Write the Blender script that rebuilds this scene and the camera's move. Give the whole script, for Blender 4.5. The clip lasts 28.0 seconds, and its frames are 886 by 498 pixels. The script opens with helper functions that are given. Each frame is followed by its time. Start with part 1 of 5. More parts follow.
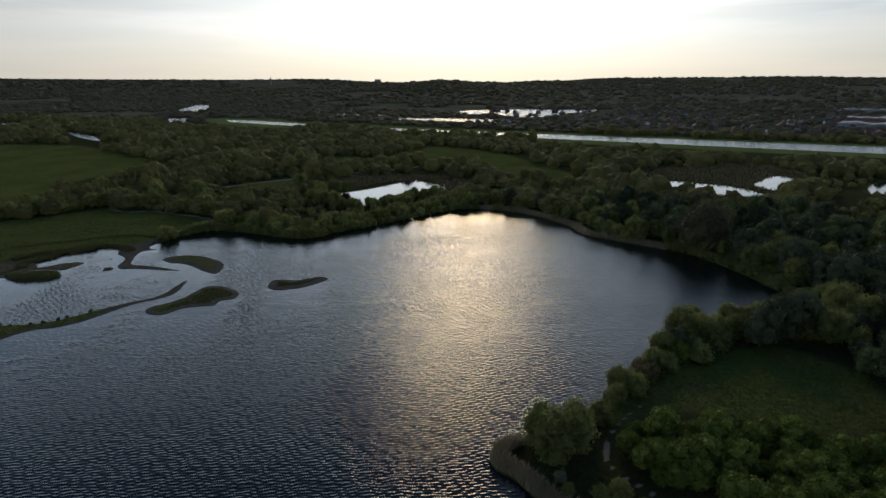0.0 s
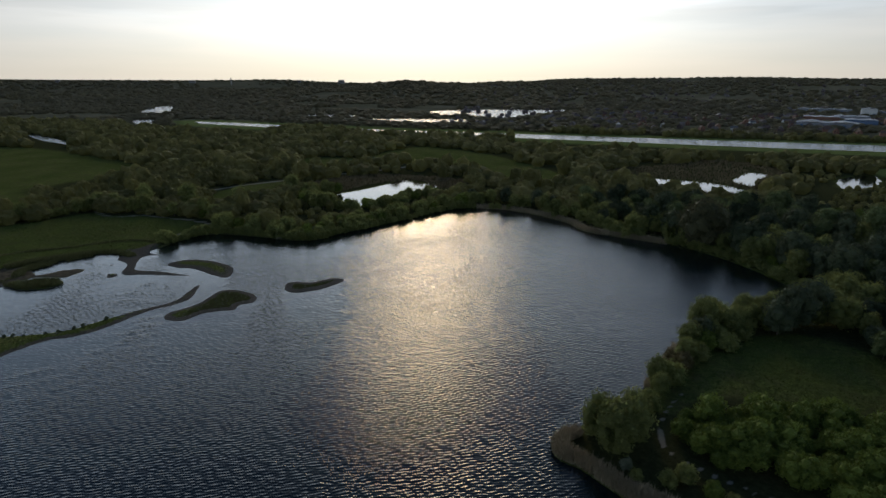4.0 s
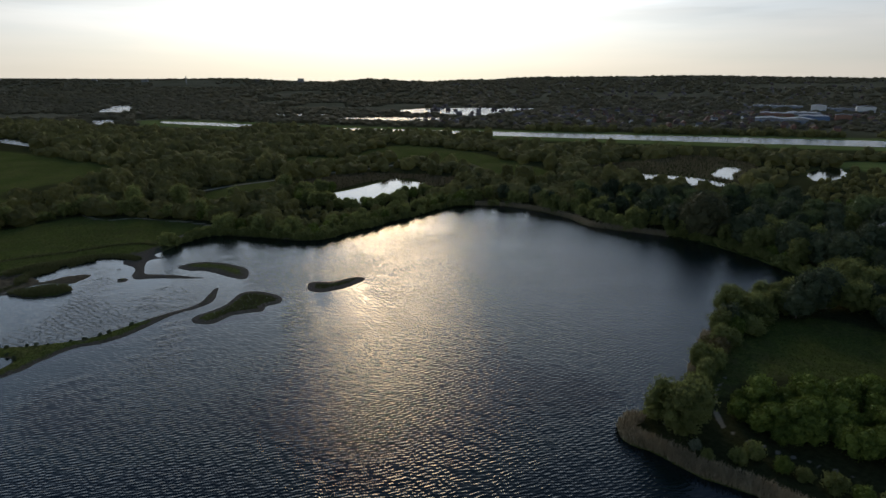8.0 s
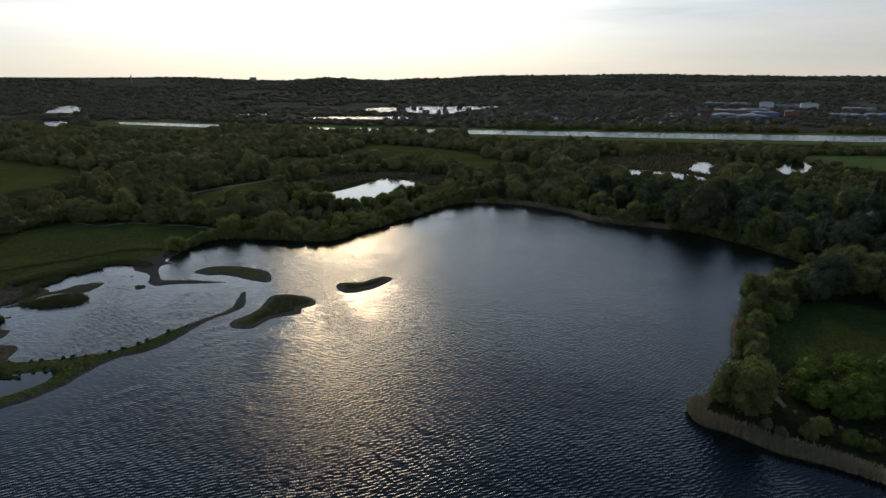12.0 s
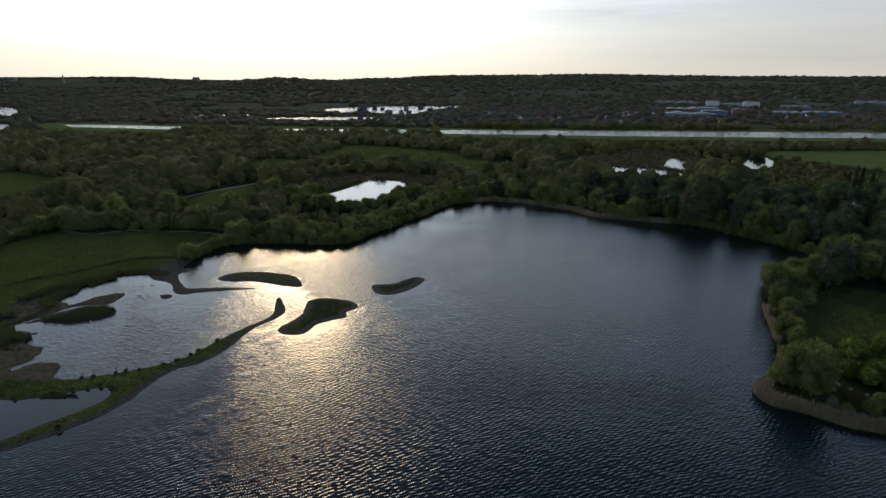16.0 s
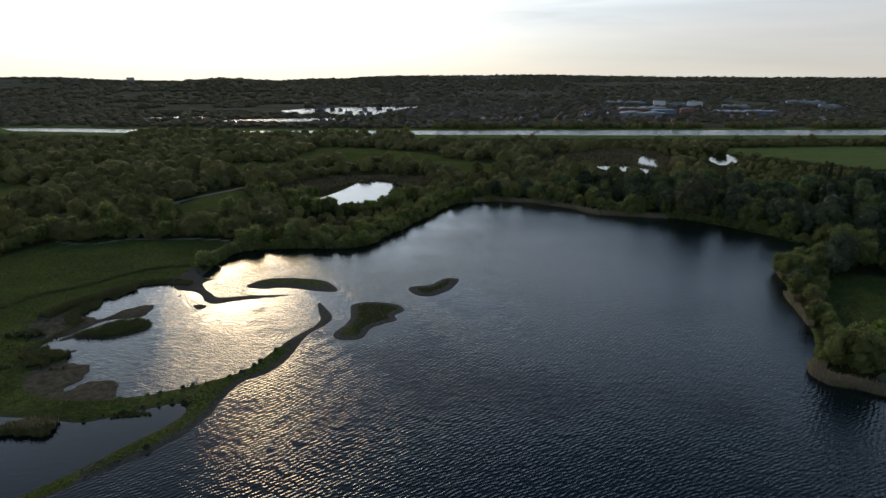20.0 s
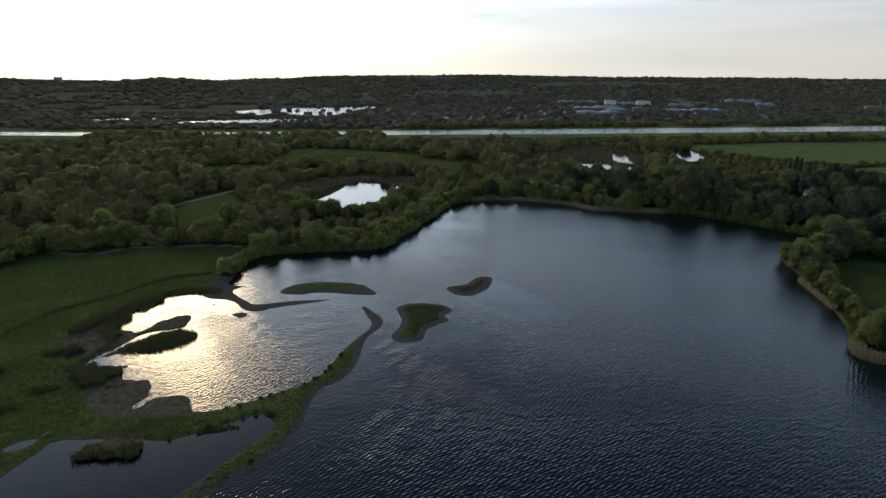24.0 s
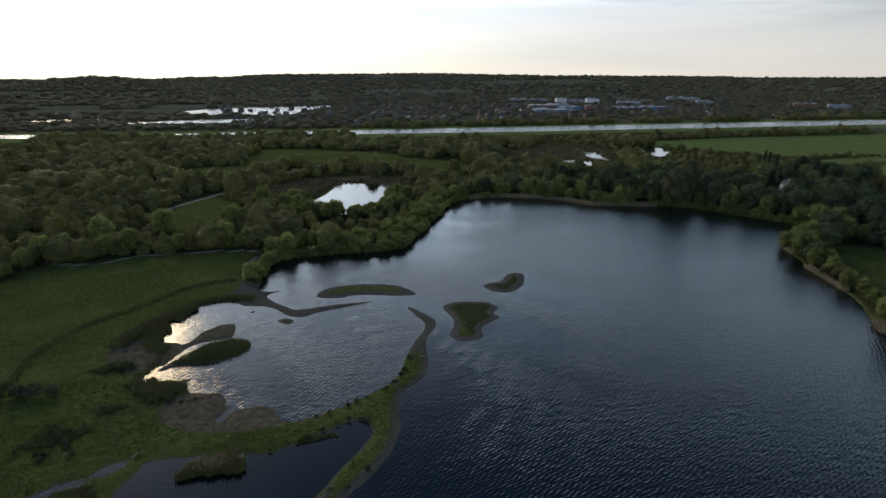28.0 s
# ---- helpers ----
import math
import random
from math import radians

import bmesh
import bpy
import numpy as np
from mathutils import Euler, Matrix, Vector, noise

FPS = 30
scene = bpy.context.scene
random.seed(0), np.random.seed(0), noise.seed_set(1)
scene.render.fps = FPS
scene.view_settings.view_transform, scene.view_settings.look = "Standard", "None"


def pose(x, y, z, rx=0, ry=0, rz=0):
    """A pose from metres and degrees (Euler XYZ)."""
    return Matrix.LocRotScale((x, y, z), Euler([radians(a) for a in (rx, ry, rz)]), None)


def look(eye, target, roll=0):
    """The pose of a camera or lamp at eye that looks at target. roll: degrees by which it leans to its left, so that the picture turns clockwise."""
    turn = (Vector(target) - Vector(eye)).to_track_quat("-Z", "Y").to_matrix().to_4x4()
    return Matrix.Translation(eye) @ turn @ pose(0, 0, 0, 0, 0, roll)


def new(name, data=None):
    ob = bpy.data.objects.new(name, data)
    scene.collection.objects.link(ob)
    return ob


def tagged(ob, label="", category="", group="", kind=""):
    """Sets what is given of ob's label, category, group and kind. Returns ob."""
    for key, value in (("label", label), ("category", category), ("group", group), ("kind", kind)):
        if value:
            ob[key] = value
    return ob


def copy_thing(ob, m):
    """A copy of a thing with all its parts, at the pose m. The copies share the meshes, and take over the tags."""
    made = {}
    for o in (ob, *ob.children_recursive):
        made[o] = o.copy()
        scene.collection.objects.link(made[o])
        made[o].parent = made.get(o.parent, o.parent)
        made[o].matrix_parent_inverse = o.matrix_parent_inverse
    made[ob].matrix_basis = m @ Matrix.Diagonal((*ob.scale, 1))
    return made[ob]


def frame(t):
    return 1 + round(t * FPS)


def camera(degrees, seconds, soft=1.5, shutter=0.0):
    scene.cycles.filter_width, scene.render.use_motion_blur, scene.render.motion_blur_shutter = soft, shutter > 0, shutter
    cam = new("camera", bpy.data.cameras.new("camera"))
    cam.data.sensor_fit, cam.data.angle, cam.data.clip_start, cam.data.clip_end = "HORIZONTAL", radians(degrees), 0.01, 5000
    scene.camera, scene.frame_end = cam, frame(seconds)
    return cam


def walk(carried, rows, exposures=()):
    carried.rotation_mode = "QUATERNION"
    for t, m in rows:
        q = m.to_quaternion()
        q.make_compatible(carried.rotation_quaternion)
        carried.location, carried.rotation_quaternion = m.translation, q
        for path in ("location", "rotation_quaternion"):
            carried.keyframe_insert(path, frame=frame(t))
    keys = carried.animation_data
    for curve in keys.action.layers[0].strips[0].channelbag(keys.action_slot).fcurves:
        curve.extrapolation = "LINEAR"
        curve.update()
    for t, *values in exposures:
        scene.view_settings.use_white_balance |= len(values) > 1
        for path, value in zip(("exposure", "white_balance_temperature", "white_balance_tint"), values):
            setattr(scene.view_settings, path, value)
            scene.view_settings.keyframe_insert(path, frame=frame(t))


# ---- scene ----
cam = camera(77.7, 28.0)
PATH = [
    (0.0, (108.23, 12.42, 90.13), (80.72, 103.67, 59.85), 0.08),
    (2.0, (97.54, 8.51, 90.18), (73.07, 100.66, 60.02), 0.11),
    (4.0, (85.92, 4.41, 89.97), (64.62, 97.34, 59.80), 0.12),
    (6.0, (73.37, 0.59, 89.71), (55.40, 94.19, 59.44), 0.11),
    (8.0, (59.65, -2.82, 89.52), (45.20, 91.35, 59.13), 0.11),
    (10.0, (44.52, -5.79, 89.45), (33.87, 88.85, 58.95), 0.10),
    (12.0, (27.93, -8.23, 89.53), (21.38, 86.75, 58.94), 0.11),
    (14.0, (10.03, -9.99, 89.70), (7.88, 85.18, 59.08), 0.13),
    (16.0, (-8.85, -10.88, 89.93), (-6.37, 84.29, 59.32), 0.16),
    (18.0, (-28.30, -10.70, 90.14), (-21.05, 84.24, 59.58), 0.20),
    (20.0, (-47.92, -9.37, 90.28), (-35.86, 85.09, 59.78), 0.25),
    (22.0, (-67.43, -6.90, 90.33), (-50.62, 86.85, 59.86), 0.30),
    (24.0, (-86.71, -3.37, 90.27), (-65.24, 89.43, 59.80), 0.35),
    (26.0, (-105.88, 1.20, 90.17), (-79.76, 92.76, 59.63), 0.38),
    (28.0, (-125.18, 7.08, 90.14), (-94.15, 97.06, 59.49), 0.38),
]
walk(cam, [(t, look(eye, target, roll)) for t, eye, target, roll in PATH], exposures=((0.0, 0.35), (10.0, 0.40), (20.0, 0.62), (28.0, 0.88)))

# ---- sky and sun ----
CLOUD_AT = (0.3, 0.0, 0.7)
SUN_AZ, SUN_EL = -14.3, 22.0          # degrees clockwise from +y, degrees above the horizon
world = bpy.data.worlds.new("evening_sky")
scene.world = world
world.use_nodes = True
wn, wl = world.node_tree.nodes, world.node_tree.links
sky = wn.new("ShaderNodeTexSky")
sky.sky_type, sky.sun_disc = "NISHITA", False
sky.sun_elevation, sky.sun_rotation = radians(SUN_EL), radians(SUN_AZ)
sky.altitude, sky.air_density, sky.dust_density, sky.ozone_density = 60, 1.0, 0.5, 1.0
# a thin veil of high cloud, thicker towards the horizon, drawn out in streaks
coord, sepw, mapw, streak = (wn.new("ShaderNode" + k) for k in ("TexCoord", "SeparateXYZ", "Mapping", "TexNoise"))
wl.new(coord.outputs["Generated"], sepw.inputs[0])
wl.new(coord.outputs["Generated"], mapw.inputs[0])
mapw.inputs["Scale"].default_value = (1.3, 1.3, 14.0)
wl.new(mapw.outputs[0], streak.inputs["Vector"])
streak.inputs["Scale"].default_value, streak.inputs["Detail"].default_value = 1.6, 5.0
thick, cover, veil = wn.new("ShaderNodeMapRange"), wn.new("ShaderNodeMath"), wn.new("ShaderNodeMix")
for k, val in (("From Min", 0.0), ("From Max", 0.75), ("To Min", 0.9), ("To Max", 0.0)):
    thick.inputs[k].default_value = val
wl.new(sepw.outputs["Z"], thick.inputs["Value"])
cover.operation = "MULTIPLY_ADD"
wl.new(streak.outputs["Fac"], cover.inputs[0])
cover.inputs[1].default_value = -0.6
cover_add = wn.new("ShaderNodeMath")
cover_add.operation = "ADD"
wl.new(thick.outputs[0], cover_add.inputs[0])
cover_add.inputs[1].default_value = 0.30
wl.new(cover_add.outputs[0], cover.inputs[2])
veil.data_type = "RGBA"
wl.new(cover.outputs[0], veil.inputs[0])
thin = wn.new("ShaderNodeVectorMath")
thin.operation, thin.inputs[1].default_value = "MULTIPLY", (0.19, 0.30, 0.45)
wl.new(sky.outputs[0], thin.inputs[0])
wl.new(thin.outputs["Vector"], veil.inputs[6])
# the veil is brightest round the sun
facing, lobe, glow, tint = (wn.new("ShaderNode" + k) for k in ("VectorMath", "Math", "Math", "VectorMath"))
facing.operation, lobe.operation, glow.operation, tint.operation = "DOT_PRODUCT", "POWER", "MULTIPLY_ADD", "SCALE"
wl.new(coord.outputs["Generated"], facing.inputs[0])
facing.inputs[1].default_value = (math.sin(radians(SUN_AZ)) * math.cos(radians(SUN_EL)), math.cos(radians(SUN_AZ)) * math.cos(radians(SUN_EL)), math.sin(radians(SUN_EL)))
wl.new(facing.outputs["Value"], lobe.inputs[0])
lobe.inputs[1].default_value, lobe.use_clamp = 7.0, True
core_lobe, lobes = wn.new("ShaderNodeMath"), wn.new("ShaderNodeMath")
core_lobe.operation, core_lobe.inputs[1].default_value, core_lobe.use_clamp = "POWER", 40.0, True
wl.new(facing.outputs["Value"], core_lobe.inputs[0])
lobes.operation, lobes.inputs[1].default_value = "MULTIPLY_ADD", 0.9
wl.new(core_lobe.outputs[0], lobes.inputs[0])
wl.new(lobe.outputs[0], lobes.inputs[2])
wl.new(lobes.outputs[0], glow.inputs[0])
glow.inputs[1].default_value, glow.inputs[2].default_value = 8.4, 0.0
warm, hue = wn.new("ShaderNodeMapRange"), wn.new("ShaderNodeMix")
warm.inputs["From Max"].default_value = 0.3
wl.new(sepw.outputs["Z"], warm.inputs["Value"])
hue.data_type = "RGBA"
wl.new(warm.outputs[0], hue.inputs[0])
hue.inputs[6].default_value, hue.inputs[7].default_value = (1.07, 1.0, 0.91, 1), (0.75, 0.99, 1.24, 1)
base, both = wn.new("ShaderNodeVectorMath"), wn.new("ShaderNodeVectorMath")
base.operation, both.operation = "SCALE", "ADD"
bank, high, shade_of = wn.new("ShaderNodeTexNoise"), wn.new("ShaderNodeMapRange"), wn.new("ShaderNodeMapRange")
mapb = wn.new("ShaderNodeMapping")
mapb.inputs["Scale"].default_value = (1.0, 1.0, 11.0)
mapb.inputs["Location"].default_value = CLOUD_AT
wl.new(coord.outputs["Generated"], mapb.inputs[0])
wl.new(mapb.outputs[0], bank.inputs["Vector"])
bank.inputs["Scale"].default_value, bank.inputs["Detail"].default_value = 2.2, 6.0
for nd, vals in ((shade_of, (0.45, 0.55, 4.7, 2.1)), (high, (0.06, 0.15, 0.0, 1.0))):
    for k, val in zip(("From Min", "From Max", "To Min", "To Max"), vals):
        nd.inputs[k].default_value = val
wl.new(bank.outputs["Fac"], shade_of.inputs["Value"])
wl.new(sepw.outputs["Z"], high.inputs["Value"])
lay = wn.new("ShaderNodeMix")
wl.new(high.outputs[0], lay.inputs[0])
lay.inputs[2].default_value = 4.2
wl.new(shade_of.outputs[0], lay.inputs[3])
mid_sky, lift = wn.new("ShaderNodeMapRange"), wn.new("ShaderNodeMath")
for k, val in zip(("From Min", "From Max", "To Min", "To Max"), (0.10, 0.25, 1.0, 3.4)):
    mid_sky.inputs[k].default_value = val
spread, upper, dim = wn.new("ShaderNodeMapRange"), wn.new("ShaderNodeMapRange"), wn.new("ShaderNodeMath")
for k, val in zip(("From Min", "From Max", "To Min", "To Max"), (0.14, 0.34, 1.0, 0.7)):
    spread.inputs[k].default_value = val
wl.new(sepw.outputs["Z"], spread.inputs["Value"])
for k, val in zip(("From Min", "From Max", "To Min", "To Max"), (0.32, 0.60, 1.0, 0.10)):
    upper.inputs[k].default_value = val
wl.new(sepw.outputs["Z"], mid_sky.inputs["Value"])
lift.operation = "MULTIPLY"
wl.new(lay.outputs[0], lift.inputs[0])
wl.new(mid_sky.outputs[0], lift.inputs[1])
wl.new(sepw.outputs["Z"], upper.inputs["Value"])
dim.operation = "MULTIPLY"
wl.new(lift.outputs[0], dim.inputs[0])
wl.new(upper.outputs[0], dim.inputs[1])
wl.new(dim.outputs[0], base.inputs["Scale"])
wl.new(hue.outputs[2], base.inputs[0])
wide = wn.new("ShaderNodeMath")
wide.operation = "MULTIPLY"
wl.new(glow.outputs[0], wide.inputs[0])
wl.new(spread.outputs[0], wide.inputs[1])
low, amber, gold = wn.new("ShaderNodeMapRange"), wn.new("ShaderNodeMath"), wn.new("ShaderNodeMix")
for k, val in zip(("From Min", "From Max", "To Min", "To Max"), (0.0, 0.07, 0.5, 1.0)):
    low.inputs[k].default_value = val
wl.new(sepw.outputs["Z"], low.inputs["Value"])
amber.operation, gold.data_type = "MULTIPLY", "RGBA"
wl.new(wide.outputs[0], amber.inputs[0])
wl.new(low.outputs[0], amber.inputs[1])
wl.new(amber.outputs[0], tint.inputs["Scale"])
wl.new(low.outputs[0], gold.inputs[0])
gold.inputs[6].default_value, gold.inputs[7].default_value = (1.2, 0.9, 0.30, 1), (1.07, 1.0, 0.86, 1)
wl.new(gold.outputs[2], tint.inputs[0])
wl.new(tint.outputs["Vector"], both.inputs[0])
wl.new(base.outputs["Vector"], both.inputs[1])
wl.new(both.outputs["Vector"], veil.inputs[7])
away, dusk = wn.new("ShaderNodeMapRange"), wn.new("ShaderNodeVectorMath")
for k, val in zip(("From Min", "From Max", "To Min", "To Max"), (-0.3, 0.88, 0.58, 1.0)):
    away.inputs[k].default_value = val
wl.new(facing.outputs["Value"], away.inputs["Value"])
dusk.operation = "SCALE"
wl.new(veil.outputs[2], dusk.inputs[0])
wl.new(away.outputs[0], dusk.inputs["Scale"])
wl.new(dusk.outputs["Vector"], wn["Background"].inputs[0])
wn["Background"].inputs[1].default_value = 0.115

sun = new("sun", bpy.data.lights.new("sun", "SUN"))
sun.data.energy, sun.data.angle, sun.data.color = 0.40, radians(11.0), (1.0, 0.74, 0.42)
sun_way = Vector((math.sin(radians(SUN_AZ)) * math.cos(radians(SUN_EL)), math.cos(radians(SUN_AZ)) * math.cos(radians(SUN_EL)), math.sin(radians(SUN_EL))))
sun.matrix_world = look(sun_way * 400, (0, 0, 0))

# ---- materials ----
class Mat:
    """A small builder of node materials."""
    def __init__(self, name, rough=0.9, spec=0.3):
        self.m = bpy.data.materials.new(name)
        self.m.use_nodes = True
        self.n, self.l = self.m.node_tree.nodes, self.m.node_tree.links
        self.b = self.n["Principled BSDF"]
        self.b.inputs["Roughness"].default_value = rough
        self.b.inputs["Specular IOR Level"].default_value = spec
        self.pos = self.n.new("ShaderNodeNewGeometry")

    def link(self, a, b):
        if isinstance(a, (int, float)):
            b.default_value = a
        elif isinstance(a, tuple):
            b.default_value = (*a, 1) if len(a) == 3 else a
        else:
            self.l.new(a, b)

    def noise(self, scale, detail=3.0, rough=0.55, stretch=(1, 1, 1), turn=0.0, distort=0.0):
        mp = self.n.new("ShaderNodeMapping")
        mp.inputs["Scale"].default_value = stretch
        mp.inputs["Rotation"].default_value = (0, 0, radians(turn))
        self.l.new(self.pos.outputs["Position"], mp.inputs["Vector"])
        nz = self.n.new("ShaderNodeTexNoise")
        nz.inputs["Scale"].default_value, nz.inputs["Detail"].default_value = scale, detail
        nz.inputs["Roughness"].default_value, nz.inputs["Distortion"].default_value = rough, distort
        self.l.new(mp.outputs[0], nz.inputs["Vector"])
        return nz.outputs["Fac"]

    def wave(self, length, turn, bend, reach):
        """Wind waves: crests that wander within the reach, in metres."""
        mp = self.n.new("ShaderNodeMapping")
        mp.inputs["Rotation"].default_value = (0, 0, radians(turn))
        self.l.new(self.pos.outputs["Position"], mp.inputs["Vector"])
        wv = self.n.new("ShaderNodeTexWave")
        wv.wave_type, wv.bands_direction, wv.wave_profile = "BANDS", "Y", "SIN"
        k = 2 * math.pi / (20 * length)
        for key, val in (("Scale", k), ("Distortion", bend), ("Detail", 1.5), ("Detail Scale", 1 / (k * reach)), ("Detail Roughness", 0.5)):
            wv.inputs[key].default_value = val
        self.l.new(mp.outputs[0], wv.inputs["Vector"])
        return wv.outputs["Fac"]

    def ramp(self, fac, lo, hi, a=0.0, b=1.0):
        r = self.n.new("ShaderNodeMapRange")
        r.inputs["From Min"].default_value, r.inputs["From Max"].default_value = lo, hi
        r.inputs["To Min"].default_value, r.inputs["To Max"].default_value = a, b
        self.link(fac, r.inputs["Value"])
        return r.outputs[0]

    def mix(self, fac, a, b):
        x = self.n.new("ShaderNodeMix")
        x.data_type = "RGBA"
        self.link(fac, x.inputs[0])
        self.link(a, x.inputs[6])
        self.link(b, x.inputs[7])
        return x.outputs[2]

    def math(self, op, a, b=0.0):
        x = self.n.new("ShaderNodeMath")
        x.operation = op
        self.link(a, x.inputs[0])
        self.link(b, x.inputs[1])
        return x.outputs[0]

    def attr(self, name):
        a = self.n.new("ShaderNodeAttribute")
        a.attribute_name = name
        return a.outputs["Fac"]

    def bump(self, height, distance, strength=1.0):
        b = self.n.new("ShaderNodeBump")
        b.inputs["Strength"].default_value, b.inputs["Distance"].default_value = strength, distance
        self.link(height, b.inputs["Height"])
        self.l.new(b.outputs[0], self.b.inputs["Normal"])

    def colour(self, c):
        self.link(c, self.b.inputs["Base Color"])
        return self.m


def plain(name, c, c2, scale=0.5, rough=0.8, bump=0.0, metal=0.0):
    m = Mat(name, rough)
    m.b.inputs["Metallic"].default_value = metal
    f = m.ramp(m.noise(scale, 5), 0.3, 0.7)
    if bump:
        m.bump(m.noise(scale * 4, 4), bump)
    return m.colour(m.mix(f, c, c2))


def foliage(name, dark, light, through_leaf=0.25, obj=True):
    """Leaves: a hue that wanders from plant to plant and from clump to clump, with some light through the leaf."""
    m = Mat(name, 0.7, 0.15)
    info = m.n.new("ShaderNodeObjectInfo")
    isl = m.pos.outputs["Random Per Island"]
    big = m.math("ADD", m.math("MULTIPLY", m.ramp(m.noise(0.03, 2), 0.3, 0.7), 0.4), m.math("MULTIPLY", m.attr("plant"), 0.6))
    f = m.math("ADD", m.math("MULTIPLY", isl, 0.35 if obj else 0.2), m.math("MULTIPLY", info.outputs["Random"] if obj else big, 0.45 if obj else 0.7))
    f = m.math("ADD", f, m.math("MULTIPLY", m.noise(0.35, 2), 0.25))
    c = m.mix(f, dark, light)
    m.colour(c)
    tr = m.n.new("ShaderNodeBsdfTranslucent")
    m.l.new(c, tr.inputs["Color"])
    mx = m.n.new("ShaderNodeMixShader")
    mx.inputs[0].default_value = through_leaf
    m.l.new(m.b.outputs[0], mx.inputs[1])
    m.l.new(tr.outputs[0], mx.inputs[2])
    m.l.new(mx.outputs[0], m.n["Material Output"].inputs[0])
    return m.m


LEAF_WILLOW = foliage("willow_leaves", (0.115, 0.13, 0.042), (0.335, 0.36, 0.12), 0.55)
LEAF_OAK = foliage("oak_leaves", (0.034, 0.048, 0.026), (0.118, 0.142, 0.074), 0.3)
LEAF_ASH = foliage("ash_leaves", (0.055, 0.08, 0.03), (0.19, 0.23, 0.09), 0.35)
LEAF_ALDER = foliage("alder_leaves", (0.022, 0.034, 0.017), (0.066, 0.088, 0.042), 0.12)
LEAF_GREAT = foliage("old_oak_leaves", (0.055, 0.058, 0.03), (0.16, 0.155, 0.075), 0.3)
LEAF_HAW = foliage("hawthorn_leaves", (0.06, 0.09, 0.016), (0.215, 0.265, 0.05), 0.22)
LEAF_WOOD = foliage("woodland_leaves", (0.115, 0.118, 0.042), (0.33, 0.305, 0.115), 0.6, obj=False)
# distant leaves: greyer, flatter copy, with distance haze put into the colour
LEAF_FAR_HAZED = foliage("far_hazed_leaves", (0.15, 0.14, 0.085), (0.25, 0.228, 0.14), 0.62, obj=False)
LEAF_BLOSSOM = foliage("blossom", (0.06, 0.085, 0.035), (0.22, 0.24, 0.17))
LEAF_BROWN = foliage("bronze_leaves", (0.09, 0.075, 0.03), (0.20, 0.16, 0.07))
REED = foliage("reeds", (0.24, 0.195, 0.125), (0.52, 0.435, 0.285), 0.3, obj=False)
RUSH = foliage("rushes", (0.07, 0.09, 0.03), (0.22, 0.20, 0.09), 0.3, obj=False)
MARSH_REED = foliage("marsh_reeds", (0.10, 0.085, 0.05), (0.25, 0.205, 0.125), 0.3, obj=False)
TUFT = foliage("grass_tufts", (0.06, 0.085, 0.02), (0.19, 0.22, 0.06), 0.3, obj=False)
STONE = plain("pale_stone", (0.26, 0.24, 0.21), (0.46, 0.44, 0.40), 2.0)
BARK = plain("bark", (0.09, 0.07, 0.05), (0.19, 0.16, 0.12), 3, 0.95, 0.03)

# ground: grass, woodland floor, shingle, mud, paths and crops, told apart by weights on the sheet
g = Mat("ground", 1.0, 0.0)
fine, mid, wide = g.noise(0.7, 8, 0.72), g.noise(0.16, 4), g.noise(0.022, 3)
grass = g.mix(g.ramp(fine, 0.36, 0.66), (0.05, 0.063, 0.017), (0.185, 0.205, 0.058))
grass = g.mix(g.ramp(mid, 0.42, 0.7), grass, (0.11, 0.108, 0.042))
grass = g.mix(g.ramp(wide, 0.4, 0.65, 0.0, 0.6), grass, (0.06, 0.088, 0.020))
floor_c = g.mix(g.ramp(fine, 0.3, 0.7), (0.03, 0.035, 0.014), (0.075, 0.075, 0.032))
stones = g.mix(g.ramp(g.noise(2.6, 6, 0.75), 0.35, 0.68), (0.05, 0.044, 0.036), (0.185, 0.165, 0.135))
mud_c = g.mix(g.ramp(g.noise(0.5, 5), 0.35, 0.7), (0.08, 0.068, 0.047), (0.17, 0.142, 0.095))
crop = g.mix(g.ramp(g.noise(0.35, 4, 0.5, (0.15, 1.5, 1), -8), 0.35, 0.65), (0.115, 0.15, 0.045), (0.18, 0.22, 0.075))
# far country: fields and roofs mixed, greyed in the colour for distance haze
far_hazed_c = g.mix(g.ramp(g.noise(0.006, 4, 0.6), 0.42, 0.62), (0.115, 0.112, 0.072), (0.155, 0.148, 0.10))
c = g.mix(g.attr("wood"), grass, floor_c)
c = g.mix(g.attr("far"), c, far_hazed_c)
c = g.mix(g.attr("crop"), c, crop)
ragged = g.math("ADD", g.attr("shingle"), g.ramp(g.noise(0.7, 5, 0.7), 0.2, 0.8, -0.65, 0.55))
c = g.mix(g.ramp(ragged, 0.4, 0.6), c, stones)
c = g.mix(g.ramp(g.math("ADD", g.attr("mud"), g.ramp(g.noise(0.5, 5, 0.7), 0.2, 0.8, -0.3, 0.3)), 0.4, 0.6), c, mud_c)
c = g.mix(g.ramp(g.math("ADD", g.attr("path"), g.ramp(fine, 0.2, 0.8, -0.3, 0.3)), 0.35, 0.65), c, (0.27, 0.245, 0.19))
g.bump(g.math("ADD", fine, g.math("MULTIPLY", mid, 2.0)), 0.6)
GROUND = g.colour(c)

